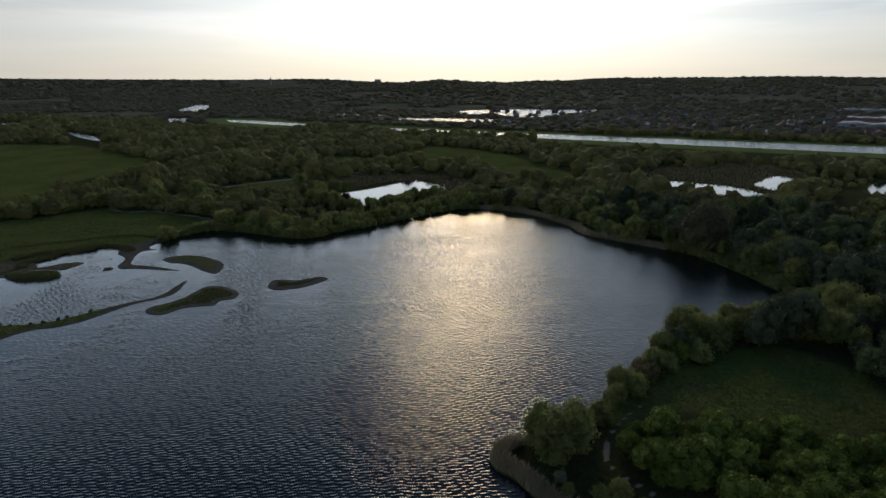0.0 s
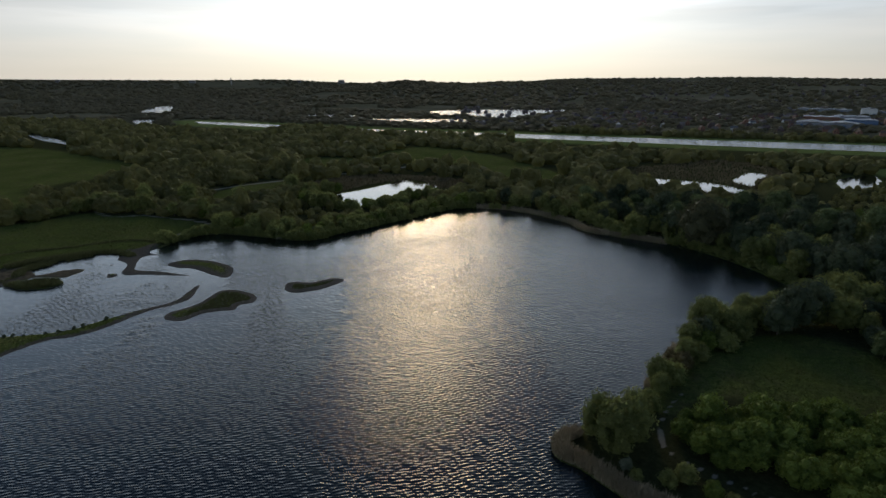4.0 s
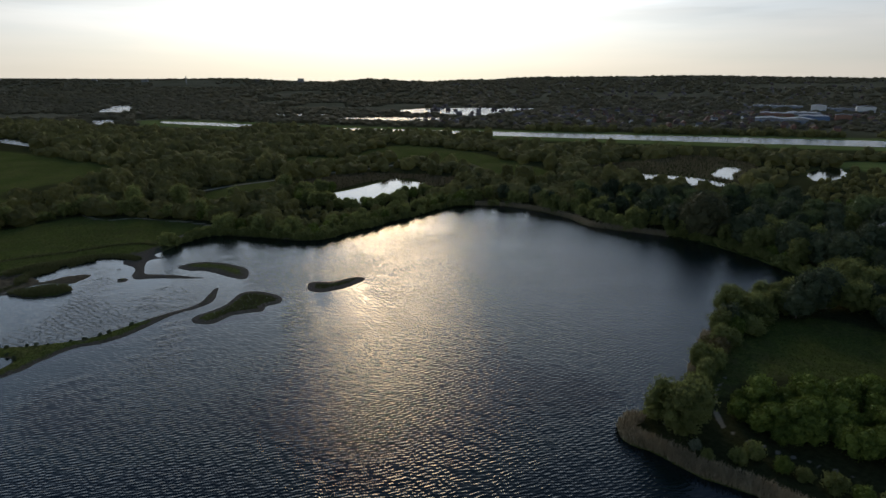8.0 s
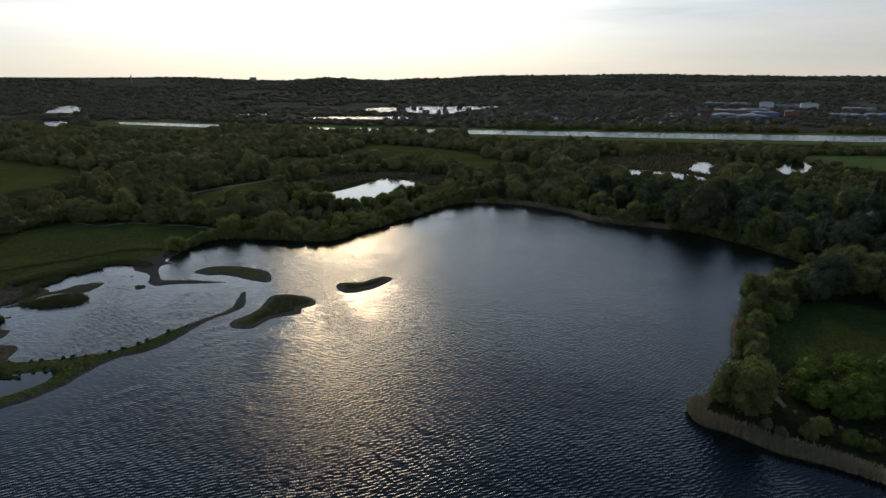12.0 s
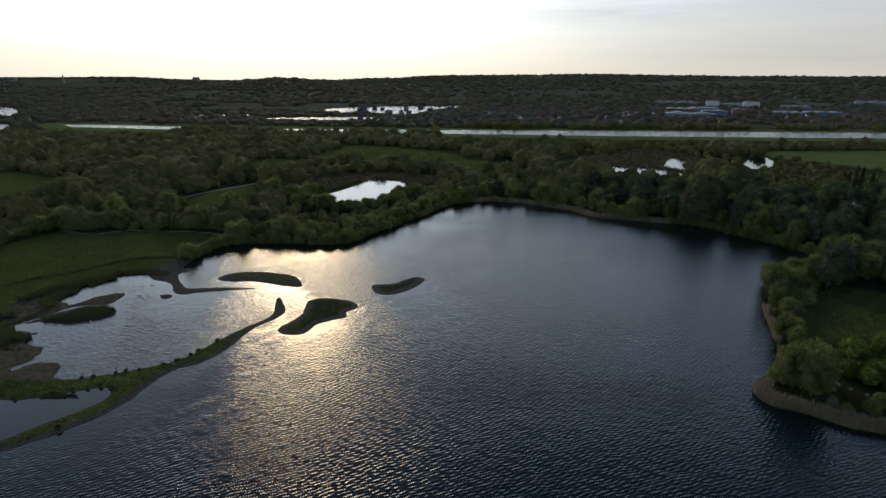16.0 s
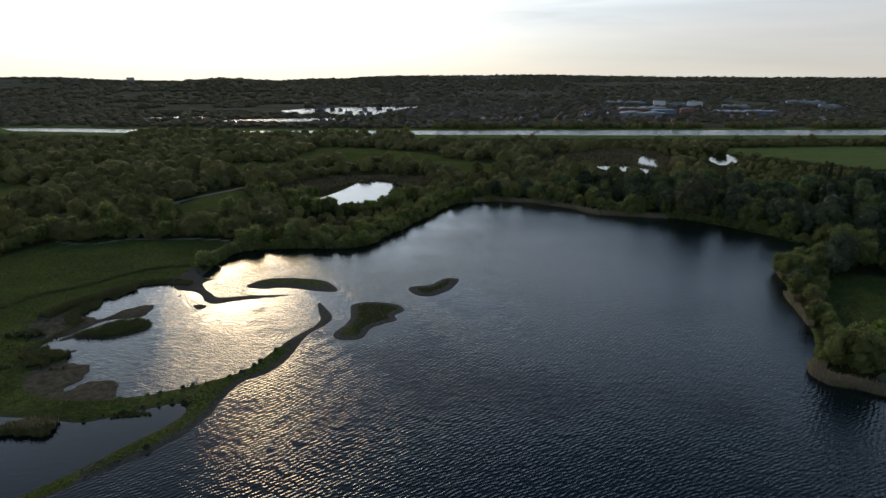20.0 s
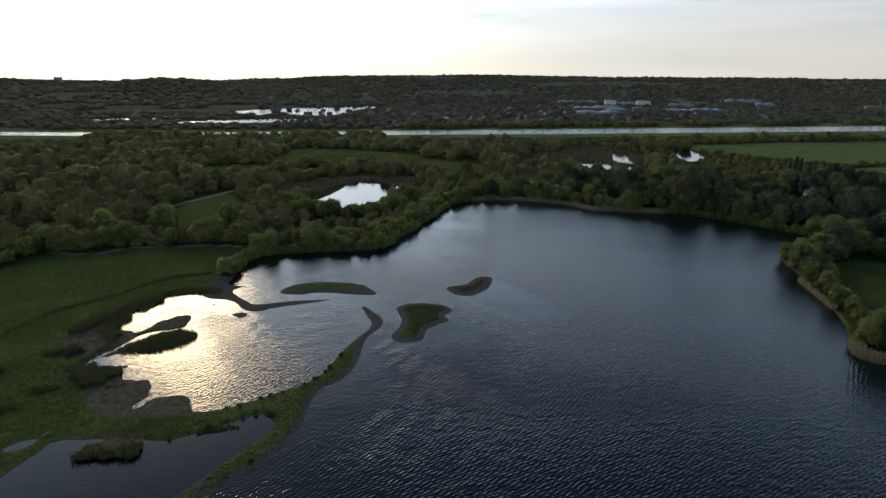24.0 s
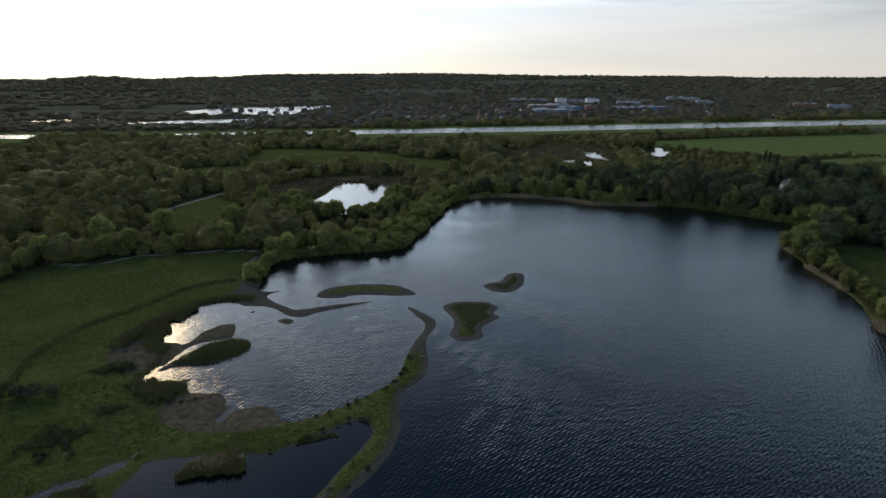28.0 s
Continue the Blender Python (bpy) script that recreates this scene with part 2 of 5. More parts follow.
def water(name, height, fine):
    """Dark water with wind waves that die away in the lee of the banks."""
    w = Mat(name, 0.08, 0.5)
    w.b.inputs["IOR"].default_value = 1.333
    lee = w.ramp(w.math("ADD", w.attr("lee"), w.ramp(w.noise(0.05, 4), 0.25, 0.75, -0.25, 0.25)), 0.05, 0.95, 1.0, 0.2)
    gusts = w.ramp(w.noise(0.017, 4, 0.6, (0.5, 1.3, 1), 20), 0.3, 0.7, 0.82, 1.12)
    calm = w.math("MULTIPLY", lee, gusts)
    long_a, long_b, chop = w.wave(0.95, -17, 7.0, 5.0), w.wave(1.3, -41, 6.5, 6.6), w.wave(0.58, 48, 6.5, 2.0)
    crests = w.math("POWER", w.math("MULTIPLY", w.math("ADD", long_a, long_b), 0.5), 1.7)
    ripple = w.math("ADD", w.math("MULTIPLY", chop, 0.25), w.math("MULTIPLY", w.noise(2.3, 2.5, 0.55, (0.8, 1.2, 1), -28), 0.3))
    swell = w.math("MULTIPLY", w.noise(0.48, 1.5, 0.5, (0.6, 1.5, 1), -28), 1.9)
    waves = w.math("ADD", w.math("ADD", crests, swell), ripple)
    w.bump(w.math("MULTIPLY", waves, calm), height)
    w.link(w.ramp(calm, 0.1, 1.1, *fine), w.b.inputs["Roughness"])
    return w.colour((0.004, 0.010, 0.011))


WATER = water("water", 0.078, (0.045, 0.085))
WATER_POOL = water("pool_water", 0.009, (0.05, 0.10))
WATER_CALM = water("sheltered_water", 0.007, (0.04, 0.07))

# ---- mesh helpers ----
def mesh_np(name, verts, faces, mat, smooth=False):
    """A mesh from an array of points and an array of triangles or of quads."""
    me = bpy.data.meshes.new(name)
    n, k = faces.shape
    me.vertices.add(len(verts))
    me.vertices.foreach_set("co", np.asarray(verts, np.float32).ravel())
    me.loops.add(n * k)
    me.loops.foreach_set("vertex_index", np.asarray(faces, np.int32).ravel())
    me.polygons.add(n)
    me.polygons.foreach_set("loop_start", np.arange(0, n * k, k, dtype=np.int32))
    me.polygons.foreach_set("use_smooth", np.full(n, smooth))
    me.update(calc_edges=True)
    me.materials.append(mat)
    return me


def part(name, data, parent, label="", m=None):
    """Links a mesh as one part under a thing."""
    ob = new(name, data)
    ob.parent = parent
    if m is not None:
        ob.matrix_basis = m
    return tagged(ob, label)


def from_bm(name, bm, mat):
    me = bpy.data.meshes.new(name)
    bm.to_mesh(me)
    bm.free()
    me.materials.append(mat)
    return me


def box(bm, x0, x1, y0, y1, z0, z1):
    v = [bm.verts.new((x, y, z)) for z in (z0, z1) for x, y in ((x0, y0), (x1, y0), (x1, y1), (x0, y1))]
    for f in ((0, 3, 2, 1), (4, 5, 6, 7), (0, 1, 5, 4), (1, 2, 6, 5), (2, 3, 7, 6), (3, 0, 4, 7)):
        bm.faces.new([v[i] for i in f])


def curve(points, closed=True, steps=5):
    """A smooth line through a few points of the plan."""
    p = np.array(points, float)
    n = len(p)
    out = []
    for i in range(n if closed else n - 1):
        a, b, c, d = (p[(i + k) % n] if closed else p[min(max(i + k, 0), n - 1)] for k in (-1, 0, 1, 2))
        for u in np.arange(steps) / steps:
            out.append(0.5 * (2 * b + (c - a) * u + (2 * a - 5 * b + 4 * c - d) * u * u + (3 * b - a - 3 * c + d) * u ** 3))
    if not closed:
        out.append(p[-1])
    return np.array(out)


def line_distance(x, y, line, closed):
    best = np.full(x.shape, 1e9)
    pts = list(zip(line, np.roll(line, -1, 0))) if closed else list(zip(line[:-1], line[1:]))
    for a, b in pts:
        d = b - a
        u = np.clip(((x - a[0]) * d[0] + (y - a[1]) * d[1]) / max(d @ d, 1e-9), 0, 1)
        best = np.minimum(best, (x - a[0] - u * d[0]) ** 2 + (y - a[1] - u * d[1]) ** 2)
    return np.sqrt(best)


def inside(x, y, poly):
    hit = np.zeros(x.shape, bool)
    for a, b in zip(poly, np.roll(poly, -1, 0)):
        if a[1] != b[1]:
            hit ^= ((a[1] > y) != (b[1] > y)) & (x < (b[0] - a[0]) * (y - a[1]) / (b[1] - a[1]) + a[0])
    return hit


def signed(x, y, poly, reach=30.0):
    """Metres inside (plus) or outside (minus) an outline, worked out only near it."""
    out = np.full(x.shape, -reach)
    near = (x > poly[:, 0].min() - reach) & (x < poly[:, 0].max() + reach) & (y > poly[:, 1].min() - reach) & (y < poly[:, 1].max() + reach)
    xs, ys = x[near], y[near]
    d = line_distance(xs, ys, poly, True)
    out[near] = np.where(inside(xs, ys, poly), d, -d)
    return out


# ---- the plan, in metres ----
FAR_BANK = [(-127.5, 249), (-126, 263), (-122, 273), (-113, 279), (-98, 279.5), (-80, 278.5), (-64, 277), (-52, 282), (-44.5, 295), (-29, 317), (-12, 343), (6, 370), (23, 379), (46, 378.5), (70, 366),
            (88, 351), (97, 335), (112, 328), (135, 320), (150, 314), (164, 302), (176, 285), (185, 267), (190, 254), (192, 240)]
EAST_BANK = [(178, 226), (157, 222), (145.5, 219.5), (139, 211), (132.5, 197), (122.5, 185), (117, 168), (107, 150.5), (98, 140.5), (90, 132), (86.5, 127.5), (88, 121.5),
             (93.5, 118.5), (103, 111), (113, 106.5), (140, 92), (152, 30), (100, -80), (-60, -110), (-220, -60), (-235, 40), (-170, 72), (-128, 97)]
BANK_OUT = [(-113.8, 107), (-105.5, 113.5), (-100, 119), (-95.4, 127), (-93.6, 134.6), (-90.3, 144), (-84, 148.6), (-79.7, 154), (-76.5, 163), (-73.4, 174.6), (-67.8, 182.4),
            (-65.7, 189), (-68.6, 198), (-72.5, 205)]
BANK_IN = [(-71.5, 196), (-70, 188), (-71.8, 182), (-78, 174), (-85, 161.6), (-89, 153.6), (-94.5, 149.5), (-102, 145.6), (-110.7, 142.4), (-117, 140.6), (-124.6, 141)]
LAGOON = [(-127, 147.8), (-131.4, 150.8), (-136.2, 150.7), (-140.2, 145.5), (-141.2, 147), (-139.6, 153), (-140.8, 161), (-148, 163.5), (-151.8, 169.6), (-156.2, 174), (-163, 173.2),
          (-164.2, 177), (-160, 185), (-158, 195), (-163, 202.2), (-161.4, 219), (-156.4, 228), (-146.2, 233), (-137.5, 232), (-131, 229)]
LAKE = curve(FAR_BANK + EAST_BANK + BANK_OUT + BANK_IN + LAGOON)
MUD_SPIT = curve([(-175, 201), (-163, 202.2), (-153.6, 197.9), (-148.6, 205), (-142, 209.4), (-137.7, 208), (-138, 199), (-146.3, 197), (-153.2, 194), (-157.4, 185), (-170, 182)])
TEE = curve([(-137, 251), (-126.2, 239), (-118, 237.8), (-124, 235), (-124.6, 229.4), (-116, 216.4), (-110.7, 214.7), (-98.2, 215.5), (-83.5, 213.4), (-96.6, 211.5), (-108, 209.3),
             (-113.5, 207.2), (-118.6, 211), (-124.5, 220.8), (-137, 229)])
ISLE_A = curve([(-34.6, 215), (-30.5, 218.2), (-24.5, 218.5), (-20.5, 223), (-15.6, 226.7), (-10.9, 223.7), (-15.6, 213.4), (-24.7, 205.6), (-31.8, 207.8)])
ISLE_B = curve([(-58.7, 200), (-51.4, 202.7), (-40.5, 198.6), (-37.5, 192.5), (-41.5, 188), (-40.8, 183), (-45.5, 181), (-51, 177), (-54.5, 169.3), (-62.4, 169.8), (-64.2, 175.4), (-59.5, 183.8), (-58.6, 192.6)])
ISLE_C = curve([(-105.6, 226), (-99, 234.2), (-85.3, 234.7), (-71.3, 228.8), (-65.2, 218), (-68.6, 215), (-87.7, 222.3), (-97.2, 222)])
REED_ISLE = curve([(-157, 183), (-152.8, 187.5), (-146.2, 194), (-136.9, 195), (-131.7, 190.5), (-135, 185), (-143.6, 180.8), (-149.6, 181.2)])
CRUMB_A = curve([(-122, 206.7), (-118.8, 207.8), (-116.5, 204.4), (-119, 202)])
CRUMB_D = curve([(-134, 225.6), (-132.4, 226.7), (-130.4, 225.8), (-132, 224.6)])
CRUMB_E = curve([(-132.2, 218.2), (-131, 219.3), (-129.6, 218.4), (-130.8, 217.3)])
CRUMB_C = curve([(-152.5, 172.5), (-150, 173), (-150.5, 170.8)])
MUD_TONGUE = curve([(-160, 181), (-156, 186), (-150, 189), (-147, 186), (-151, 183.5), (-157, 181)])
CRUMB_B = curve([(-134.8, 179.5), (-132.5, 179), (-133, 176.7)])
SW_POND = curve([(-166, 112), (-162, 124), (-158.4, 130.7), (-156.5, 134.2), (-151.6, 134), (-138.6, 131.7), (-128, 128.7), (-116.5, 132), (-107.2, 134.9), (-102.9, 133.3), (-102.6, 128.3), (-108, 121.8),
                 (-114.5, 115.4), (-120.3, 109), (-135, 98), (-155, 95)])
DITCH_A = curve([(-167.7, 133.3), (-165.3, 136), (-161.6, 136.7), (-161.3, 135), (-164.6, 132.7)])
DITCH_B = curve([(-182, 128), (-175.7, 131.6), (-170.4, 132.8), (-168.9, 131), (-175, 127)])
POND = curve([(-93, 398), (-84, 413), (-76, 427), (-66, 450), (-59, 471), (-40, 462), (-19, 449), (-28, 420), (-36, 400), (-48, 378), (-66, 362), (-85, 370), (-95, 385)])
MARSH_A = curve([(133, 557), (159, 537), (180, 530), (211, 520), (228, 490), (204, 478), (165.6, 492), (138, 525)])
MARSH_B = curve([(229, 536), (240, 560), (257, 590), (270, 578), (250, 545), (240, 515)])
MARSH_C = curve([(322, 560), (350, 592), (366, 594), (345, 545), (312, 520)])
WATERS = [LAKE, SW_POND, DITCH_A, DITCH_B, POND, MARSH_A, MARSH_B, MARSH_C]
LANDS = [MUD_SPIT, TEE, ISLE_A, ISLE_B, ISLE_C, REED_ISLE, CRUMB_A, CRUMB_B, CRUMB_C, CRUMB_D, CRUMB_E, MUD_TONGUE]
MUD = [curve([(-124, 140), (-127, 148.5), (-131.4, 151.5), (-136.2, 151.4), (-140, 146), (-139, 153), (-140, 161.5), (-148, 164.5), (-156, 160), (-155, 150), (-146, 143), (-135, 139)]), MUD_SPIT,
       curve([(-175, 203), (-163, 203), (-158, 195), (-160, 186), (-168, 184), (-176, 192)])]
MEADOW_WEST = curve([(-420, 60), (-330, 180), (-262, 244), (-240, 268), (-224, 300), (-205, 297), (-185, 301), (-150, 299), (-128, 289), (-134, 272), (-131, 250), (-100, 240), (-60, 230), (-60, 160),
                     (-85, 100), (-200, -20)])
FIELD_WEST = curve([(-657, 540), (-562, 565), (-339, 479.5), (-319.5, 430), (-336, 362), (-324.6, 340), (-281, 321), (-279, 272), (-420, 200), (-700, 330)])
FIELD_MID = curve([(-126, 659), (-94, 699), (-31, 668), (39, 593), (93.5, 500), (83, 466), (50, 470), (18, 500), (-16, 541), (-67, 574), (-127, 562)])
FIELD_SMALL = curve([(-182, 394), (-156, 436), (-136.5, 405), (-133, 380), (-162, 346), (-178, 361)])
FIELD_EAST = curve([(400, 640), (900, 600), (900, 420), (572, 440), (461, 466), (415, 525)])
FIELD_EAST_B = curve([(420, 437), (600, 425), (600, 300), (400, 318), (395, 380)])
FIELD_POINT = curve([(113, 150), (124, 172), (138, 190), (156, 203), (174, 207), (190, 193), (190, 172), (168, 158), (148, 160), (128, 156), (118, 146)])
SCRUB_POND = curve([(-130, 410), (-128, 450), (-95, 482), (-58, 492), (-5, 478), (2, 455), (-20, 440), (-40, 470), (-70, 455), (-95, 410)])
SCRUB_MARSH = curve([(120, 560), (170, 600), (240, 660), (285, 620), (282, 570), (255, 525), (222, 450), (185, 445), (140, 500)])
FIELD_STRIP = curve([(-199.0, 566.0), (-174.0, 582.0), (-132.0, 578.0), (-127.0, 556.0), (-137.0, 518.0), (-175.0, 504.0)])
FIELDS = [FIELD_STRIP, MEADOW_WEST, FIELD_WEST, FIELD_MID, FIELD_SMALL, FIELD_EAST, FIELD_EAST_B, FIELD_POINT]
PATHS = [curve([(-200, 375), (-183, 405), (-156.6, 440), (-128, 476), (-95, 507), (-67, 553), (-70, 566), (-89, 579), (-127, 593)], False),
         curve([(-227, 308), (-213, 299), (-200, 296), (-184.7, 302), (-150, 300), (-127, 292), (-133, 275), (-134, 259)], False),
         curve([(123, 158), (117, 147), (114, 136), (116, 127), (127, 121), (137, 115)], False)]
TRACK = curve([(-202, 175), (-199, 194), (-199, 200), (-190, 221), (-173, 234.5), (-158, 250), (-138, 256)], False)
CANAL = np.array([(-640, 976), (-560, 970), (-400, 935), (-250, 905), (1800, 765), (1800, 665), (300, 795), (-250, 862), (-430, 895), (-600, 935)], float)
FAR_WATERS = [curve([(-263, 1393), (-183, 1479), (-90, 1508), (101, 1551), (11, 1402), (-53, 1232), (-131, 1280), (-170, 1330), (-209, 1279)]),
              curve([(-324, 1113), (-240, 1143), (-126, 1145), (-141, 1085), (-297, 1084)]),
              curve([(-965, 1216), (-1084, 1423), (-1031, 1408), (-883, 1219), (-890, 1181), (-916, 1172)]), curve([(-768, 962), (-757, 981), (-732, 973), (-676, 896), (-708, 899)]),
              curve([(-1006, 790), (-959, 812), (-927, 764), (-956, 755)]), curve([(-715, 687), (-711, 698), (-660, 672), (-575, 625), (-560, 606), (-640, 640)]),
              curve([(-520, 1190), (-440, 1215), (-380, 1200), (-450, 1175)])]
RIDGE = [(-90, 60), (-57, 66), (-49, 58), (-41, 62), (-36, 60), (-30, 60), (-24, 62), (-17, 69), (-12, 67), (-7, 59), (-2, 56), (0, 52), (3.4, 37), (6, 33), (9, 21), (12, 24), (14, 22), (17, 14),
         (21, 19), (24, 25), (27, 43), (32, 39), (37, 37), (46, 40), (55, 48), (90, 40)]      # degrees left of +y, metres
RIDGE_AZ, RIDGE_Z = zip(*RIDGE)


def land_inside(x, y):
    """Metres from the nearest shore: plus on land, minus in water."""
    d = np.full(x.shape, 30.0)
    for p in WATERS:
        d = np.minimum(d, -signed(x, y, p))
    for p in LANDS:
        d = np.maximum(d, signed(x, y, p))
    return d


def rise(x, y):
    """The height of the far country: ridges on the skyline, one wooded hill in front of them, and the knoll under the house."""
    r = np.hypot(x, y)
    az = np.degrees(np.arctan2(-x, y))
    top = np.interp(az, RIDGE_AZ, RIDGE_Z) * (y > -500)
    begin = np.interp(az, [-5, 18], [1450, 3900])
    u = np.clip((r - begin) / (4400 - begin), 0, 1)
    z = top * (0.45 * u + 0.55 * u * u * (3 - 2 * u))
    hx, hy = x + 700, y - 2680
    z = np.maximum(z, 57 * np.exp(-(hx / 330) ** 2 - (hy / 420) ** 2))
    return z + 8 * np.exp(-((x - 275) / 55) ** 2 - ((y - 315) / 50) ** 2)


def ground_z(x, y, d=None):
    x, y = np.asarray(x, float), np.asarray(y, float)
    d = land_inside(x, y) if d is None else d
    near = np.where(d < 0, np.maximum(d * 0.22, -2.5), 0.55 * (1 - np.exp(-d / 2.2)) + 0.9 * np.clip((d - 4) / 30, 0, 1))
    return near + rise(x, y)


# ---- ground ----
def lines(dense, growth, low, high, first):
    """Grid lines: even where the camera is near, wider apart with distance."""
    out, step, v = list(dense), first, dense[-1]
    while v < high:
        step *= growth
        v += step
        out.append(v)
    step, v = first, dense[0]
    while v > low:
        step *= growth
        v -= step
        out.insert(0, v)
    return np.array(out)


gx = lines(np.arange(-205, 206, 1.45), 1.055, -5200, 5200, 1.6)
gy = lines(np.concatenate([np.arange(92, 275, 1.45), np.arange(275, 620, 2.8)]), 1.05, -900, 5000, 2.6)
GX, GY = np.meshgrid(gx, gy)
fx, fy = GX.ravel(), GY.ravel()
SHORE = land_inside(fx, fy)
ragged = np.array([noise.noise((a * 0.22, b * 0.22, 6.0)) + 0.6 * noise.noise((a * 0.5, b * 0.5, 1.0)) if s < 7 else 0.0 for a, b, s in zip(fx, fy, np.abs(SHORE))])
SHORE = SHORE + ragged * np.where((fx < -122) & (fx > -170) & (fy > 142) & (fy < 210), 1.3, 0.4)
gz = ground_z(fx, fy, SHORE)
bumpy = np.array([noise.noise((a * 0.06, b * 0.06, 0.3)) for a, b in zip(fx, fy)])
gz += np.clip(SHORE / 12, 0, 1) * np.clip((760 - np.hypot(fx, fy)) / 80, 0, 1) * bumpy * 0.5
fine_z = np.array([noise.noise((a * 0.19, b * 0.19, 4.0)) + 0.5 * noise.noise((a * 0.37, b * 0.37, 9.0)) if abs(a) < 260 and b < 320 else 0.0 for a, b in zip(fx, fy)])
gz += np.clip((SHORE - 1.5) / 5, 0, 1) * fine_z * 0.3
nx, ny = len(gx), len(gy)
idx = np.arange(nx * ny).reshape(ny, nx)
quads = np.stack([idx[:-1, :-1], idx[:-1, 1:], idx[1:, 1:], idx[1:, :-1]], -1).reshape(-1, 4)
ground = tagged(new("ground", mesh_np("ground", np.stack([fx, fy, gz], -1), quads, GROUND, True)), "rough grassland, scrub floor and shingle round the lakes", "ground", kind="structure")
field_in = np.max([signed(fx, fy, p) for p in FIELDS], axis=0)
width = np.where(fx > -100, -1.2, 0.5)
for p, k in ((ISLE_A, 3.4), (ISLE_B, 2.9), (ISLE_C, 4.2), (TEE, 9.0), (CRUMB_A, 5), (CRUMB_B, 5), (CRUMB_C, 5), (CRUMB_D, 5), (CRUMB_E, 5), (MUD_TONGUE, 5)):
    width = np.where(signed(fx, fy, p) > -3, k, width)
width = np.where((line_distance(fx, fy, np.array(BANK_OUT, float), False) < 5), 2.4, width)
width = np.where((line_distance(fx, fy, np.array(BANK_OUT[9:] + BANK_IN[:4], float), False) < 6), np.where(fy > 172, 9.0, 2.6), width)
scrub = np.maximum(signed(fx, fy, SCRUB_POND), signed(fx, fy, SCRUB_MARSH))
weights = {
    "wood": np.clip(0.5 - field_in / 4, 0, 1) * (SHORE > 1.5) * (np.hypot(fx, fy) < 1300),
    # blends the hazed country colour in with distance
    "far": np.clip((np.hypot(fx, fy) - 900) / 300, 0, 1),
    "crop": np.maximum(np.clip(np.maximum(signed(fx, fy, FIELD_EAST), signed(fx, fy, FIELD_EAST_B)) / 3, 0, 1), np.clip((46 - line_distance(fx, fy, CANAL, True)) / 10, 0, 1)),
    "shingle": np.clip((width - SHORE) / 1.2 + 0.5, 0, 1),
    "mud": np.maximum(np.clip(np.max([signed(fx, fy, p) for p in MUD], axis=0) / 1.5 + 0.5, 0, 1), np.clip(scrub / 4, 0, 0.28)),
    "path": np.clip(1.5 - np.min([line_distance(fx, fy, p, False) / k for p, k in zip(PATHS, (2.1, 1.25, 0.3))], axis=0), 0, 1),
}
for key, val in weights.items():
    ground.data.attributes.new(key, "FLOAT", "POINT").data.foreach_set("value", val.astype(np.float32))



def on_sheet(x, y, values):
    """A value of the ground sheet at places of the plan, between its grid points."""
    x, y = np.atleast_1d(np.asarray(x, float)), np.atleast_1d(np.asarray(y, float))
    i, j = np.clip(np.searchsorted(gx, x) - 1, 0, nx - 2), np.clip(np.searchsorted(gy, y) - 1, 0, ny - 2)
    u, v = np.clip((x - gx[i]) / (gx[i + 1] - gx[i]), 0, 1), np.clip((y - gy[j]) / (gy[j + 1] - gy[j]), 0, 1)
    return (values[j, i] * (1 - u) + values[j, i + 1] * u) * (1 - v) + (values[j + 1, i] * (1 - u) + values[j + 1, i + 1] * u) * v


Z_GRID, SHORE_GRID, FIELD_GRID = gz.reshape(ny, nx), SHORE.reshape(ny, nx), field_in.reshape(ny, nx)
height_at = lambda x, y: on_sheet(x, y, Z_GRID)
shore_at = lambda x, y: on_sheet(x, y, SHORE_GRID)
field_at = lambda x, y: on_sheet(x, y, FIELD_GRID)

# ---- water ----
def sheet(name, outline, z, label, mat=None):
    """A level sheet of water with an outline of its own, or a plain rectangle under banks that rise out of it."""
    bm = bmesh.new()
    bm.faces.new([bm.verts.new((x, y, z)) for x, y in outline])
    bmesh.ops.triangulate(bm, faces=bm.faces[:])
    bmesh.ops.recalc_face_normals(bm, faces=bm.faces[:])
    if bm.faces[:][0].normal.z < 0:
        bmesh.ops.reverse_faces(bm, faces=bm.faces[:])
    return tagged(new(name, from_bm(name, bm, mat or WATER)), label, "water", kind="structure")


# the lake is a grid that carries the shelter that banks and trees give from the north-west wind
lx, ly = np.meshgrid(np.arange(-300, 251, 3.6), np.arange(-150, 390, 3.6))
lee = np.zeros(lx.shape)
for d in (2, 5, 9, 13, 18, 24, 32, 42, 54, 68, 84):
    px_, py_ = (lx - 0.45 * d).ravel(), (ly + 0.89 * d).ravel()
    land = shore_at(px_, py_) > 0.3
    tall = land & (field_at(px_, py_) < -1) & ((py_ > 262) | (px_ > 80))
    lee = np.maximum(lee, (np.where(tall, np.clip(1 - d / 65, 0, 1), np.where(land, np.clip(0.92 - d / 80, 0, 1), 0))).reshape(lx.shape))
li = np.arange(lx.size).reshape(lx.shape)
lake = tagged(new("water_lake", mesh_np("water_lake", np.stack([lx.ravel(), ly.ravel(), 0 * lx.ravel()], -1), np.stack([li[:-1, :-1], li[:-1, 1:], li[1:, 1:], li[1:, :-1]], -1).reshape(-1, 4), WATER)),
              "wide lake with wind ripples in evening light", "water", kind="structure")
lake.data.attributes.new("lee", "FLOAT", "POINT").data.foreach_set("value", lee.ravel().astype(np.float32))
sheet("water_pond", [(-105, 350), (-105, 485), (-5, 485), (-5, 395), (-40, 350)], 0.02, "bright pond behind the willow belt", WATER_CALM)
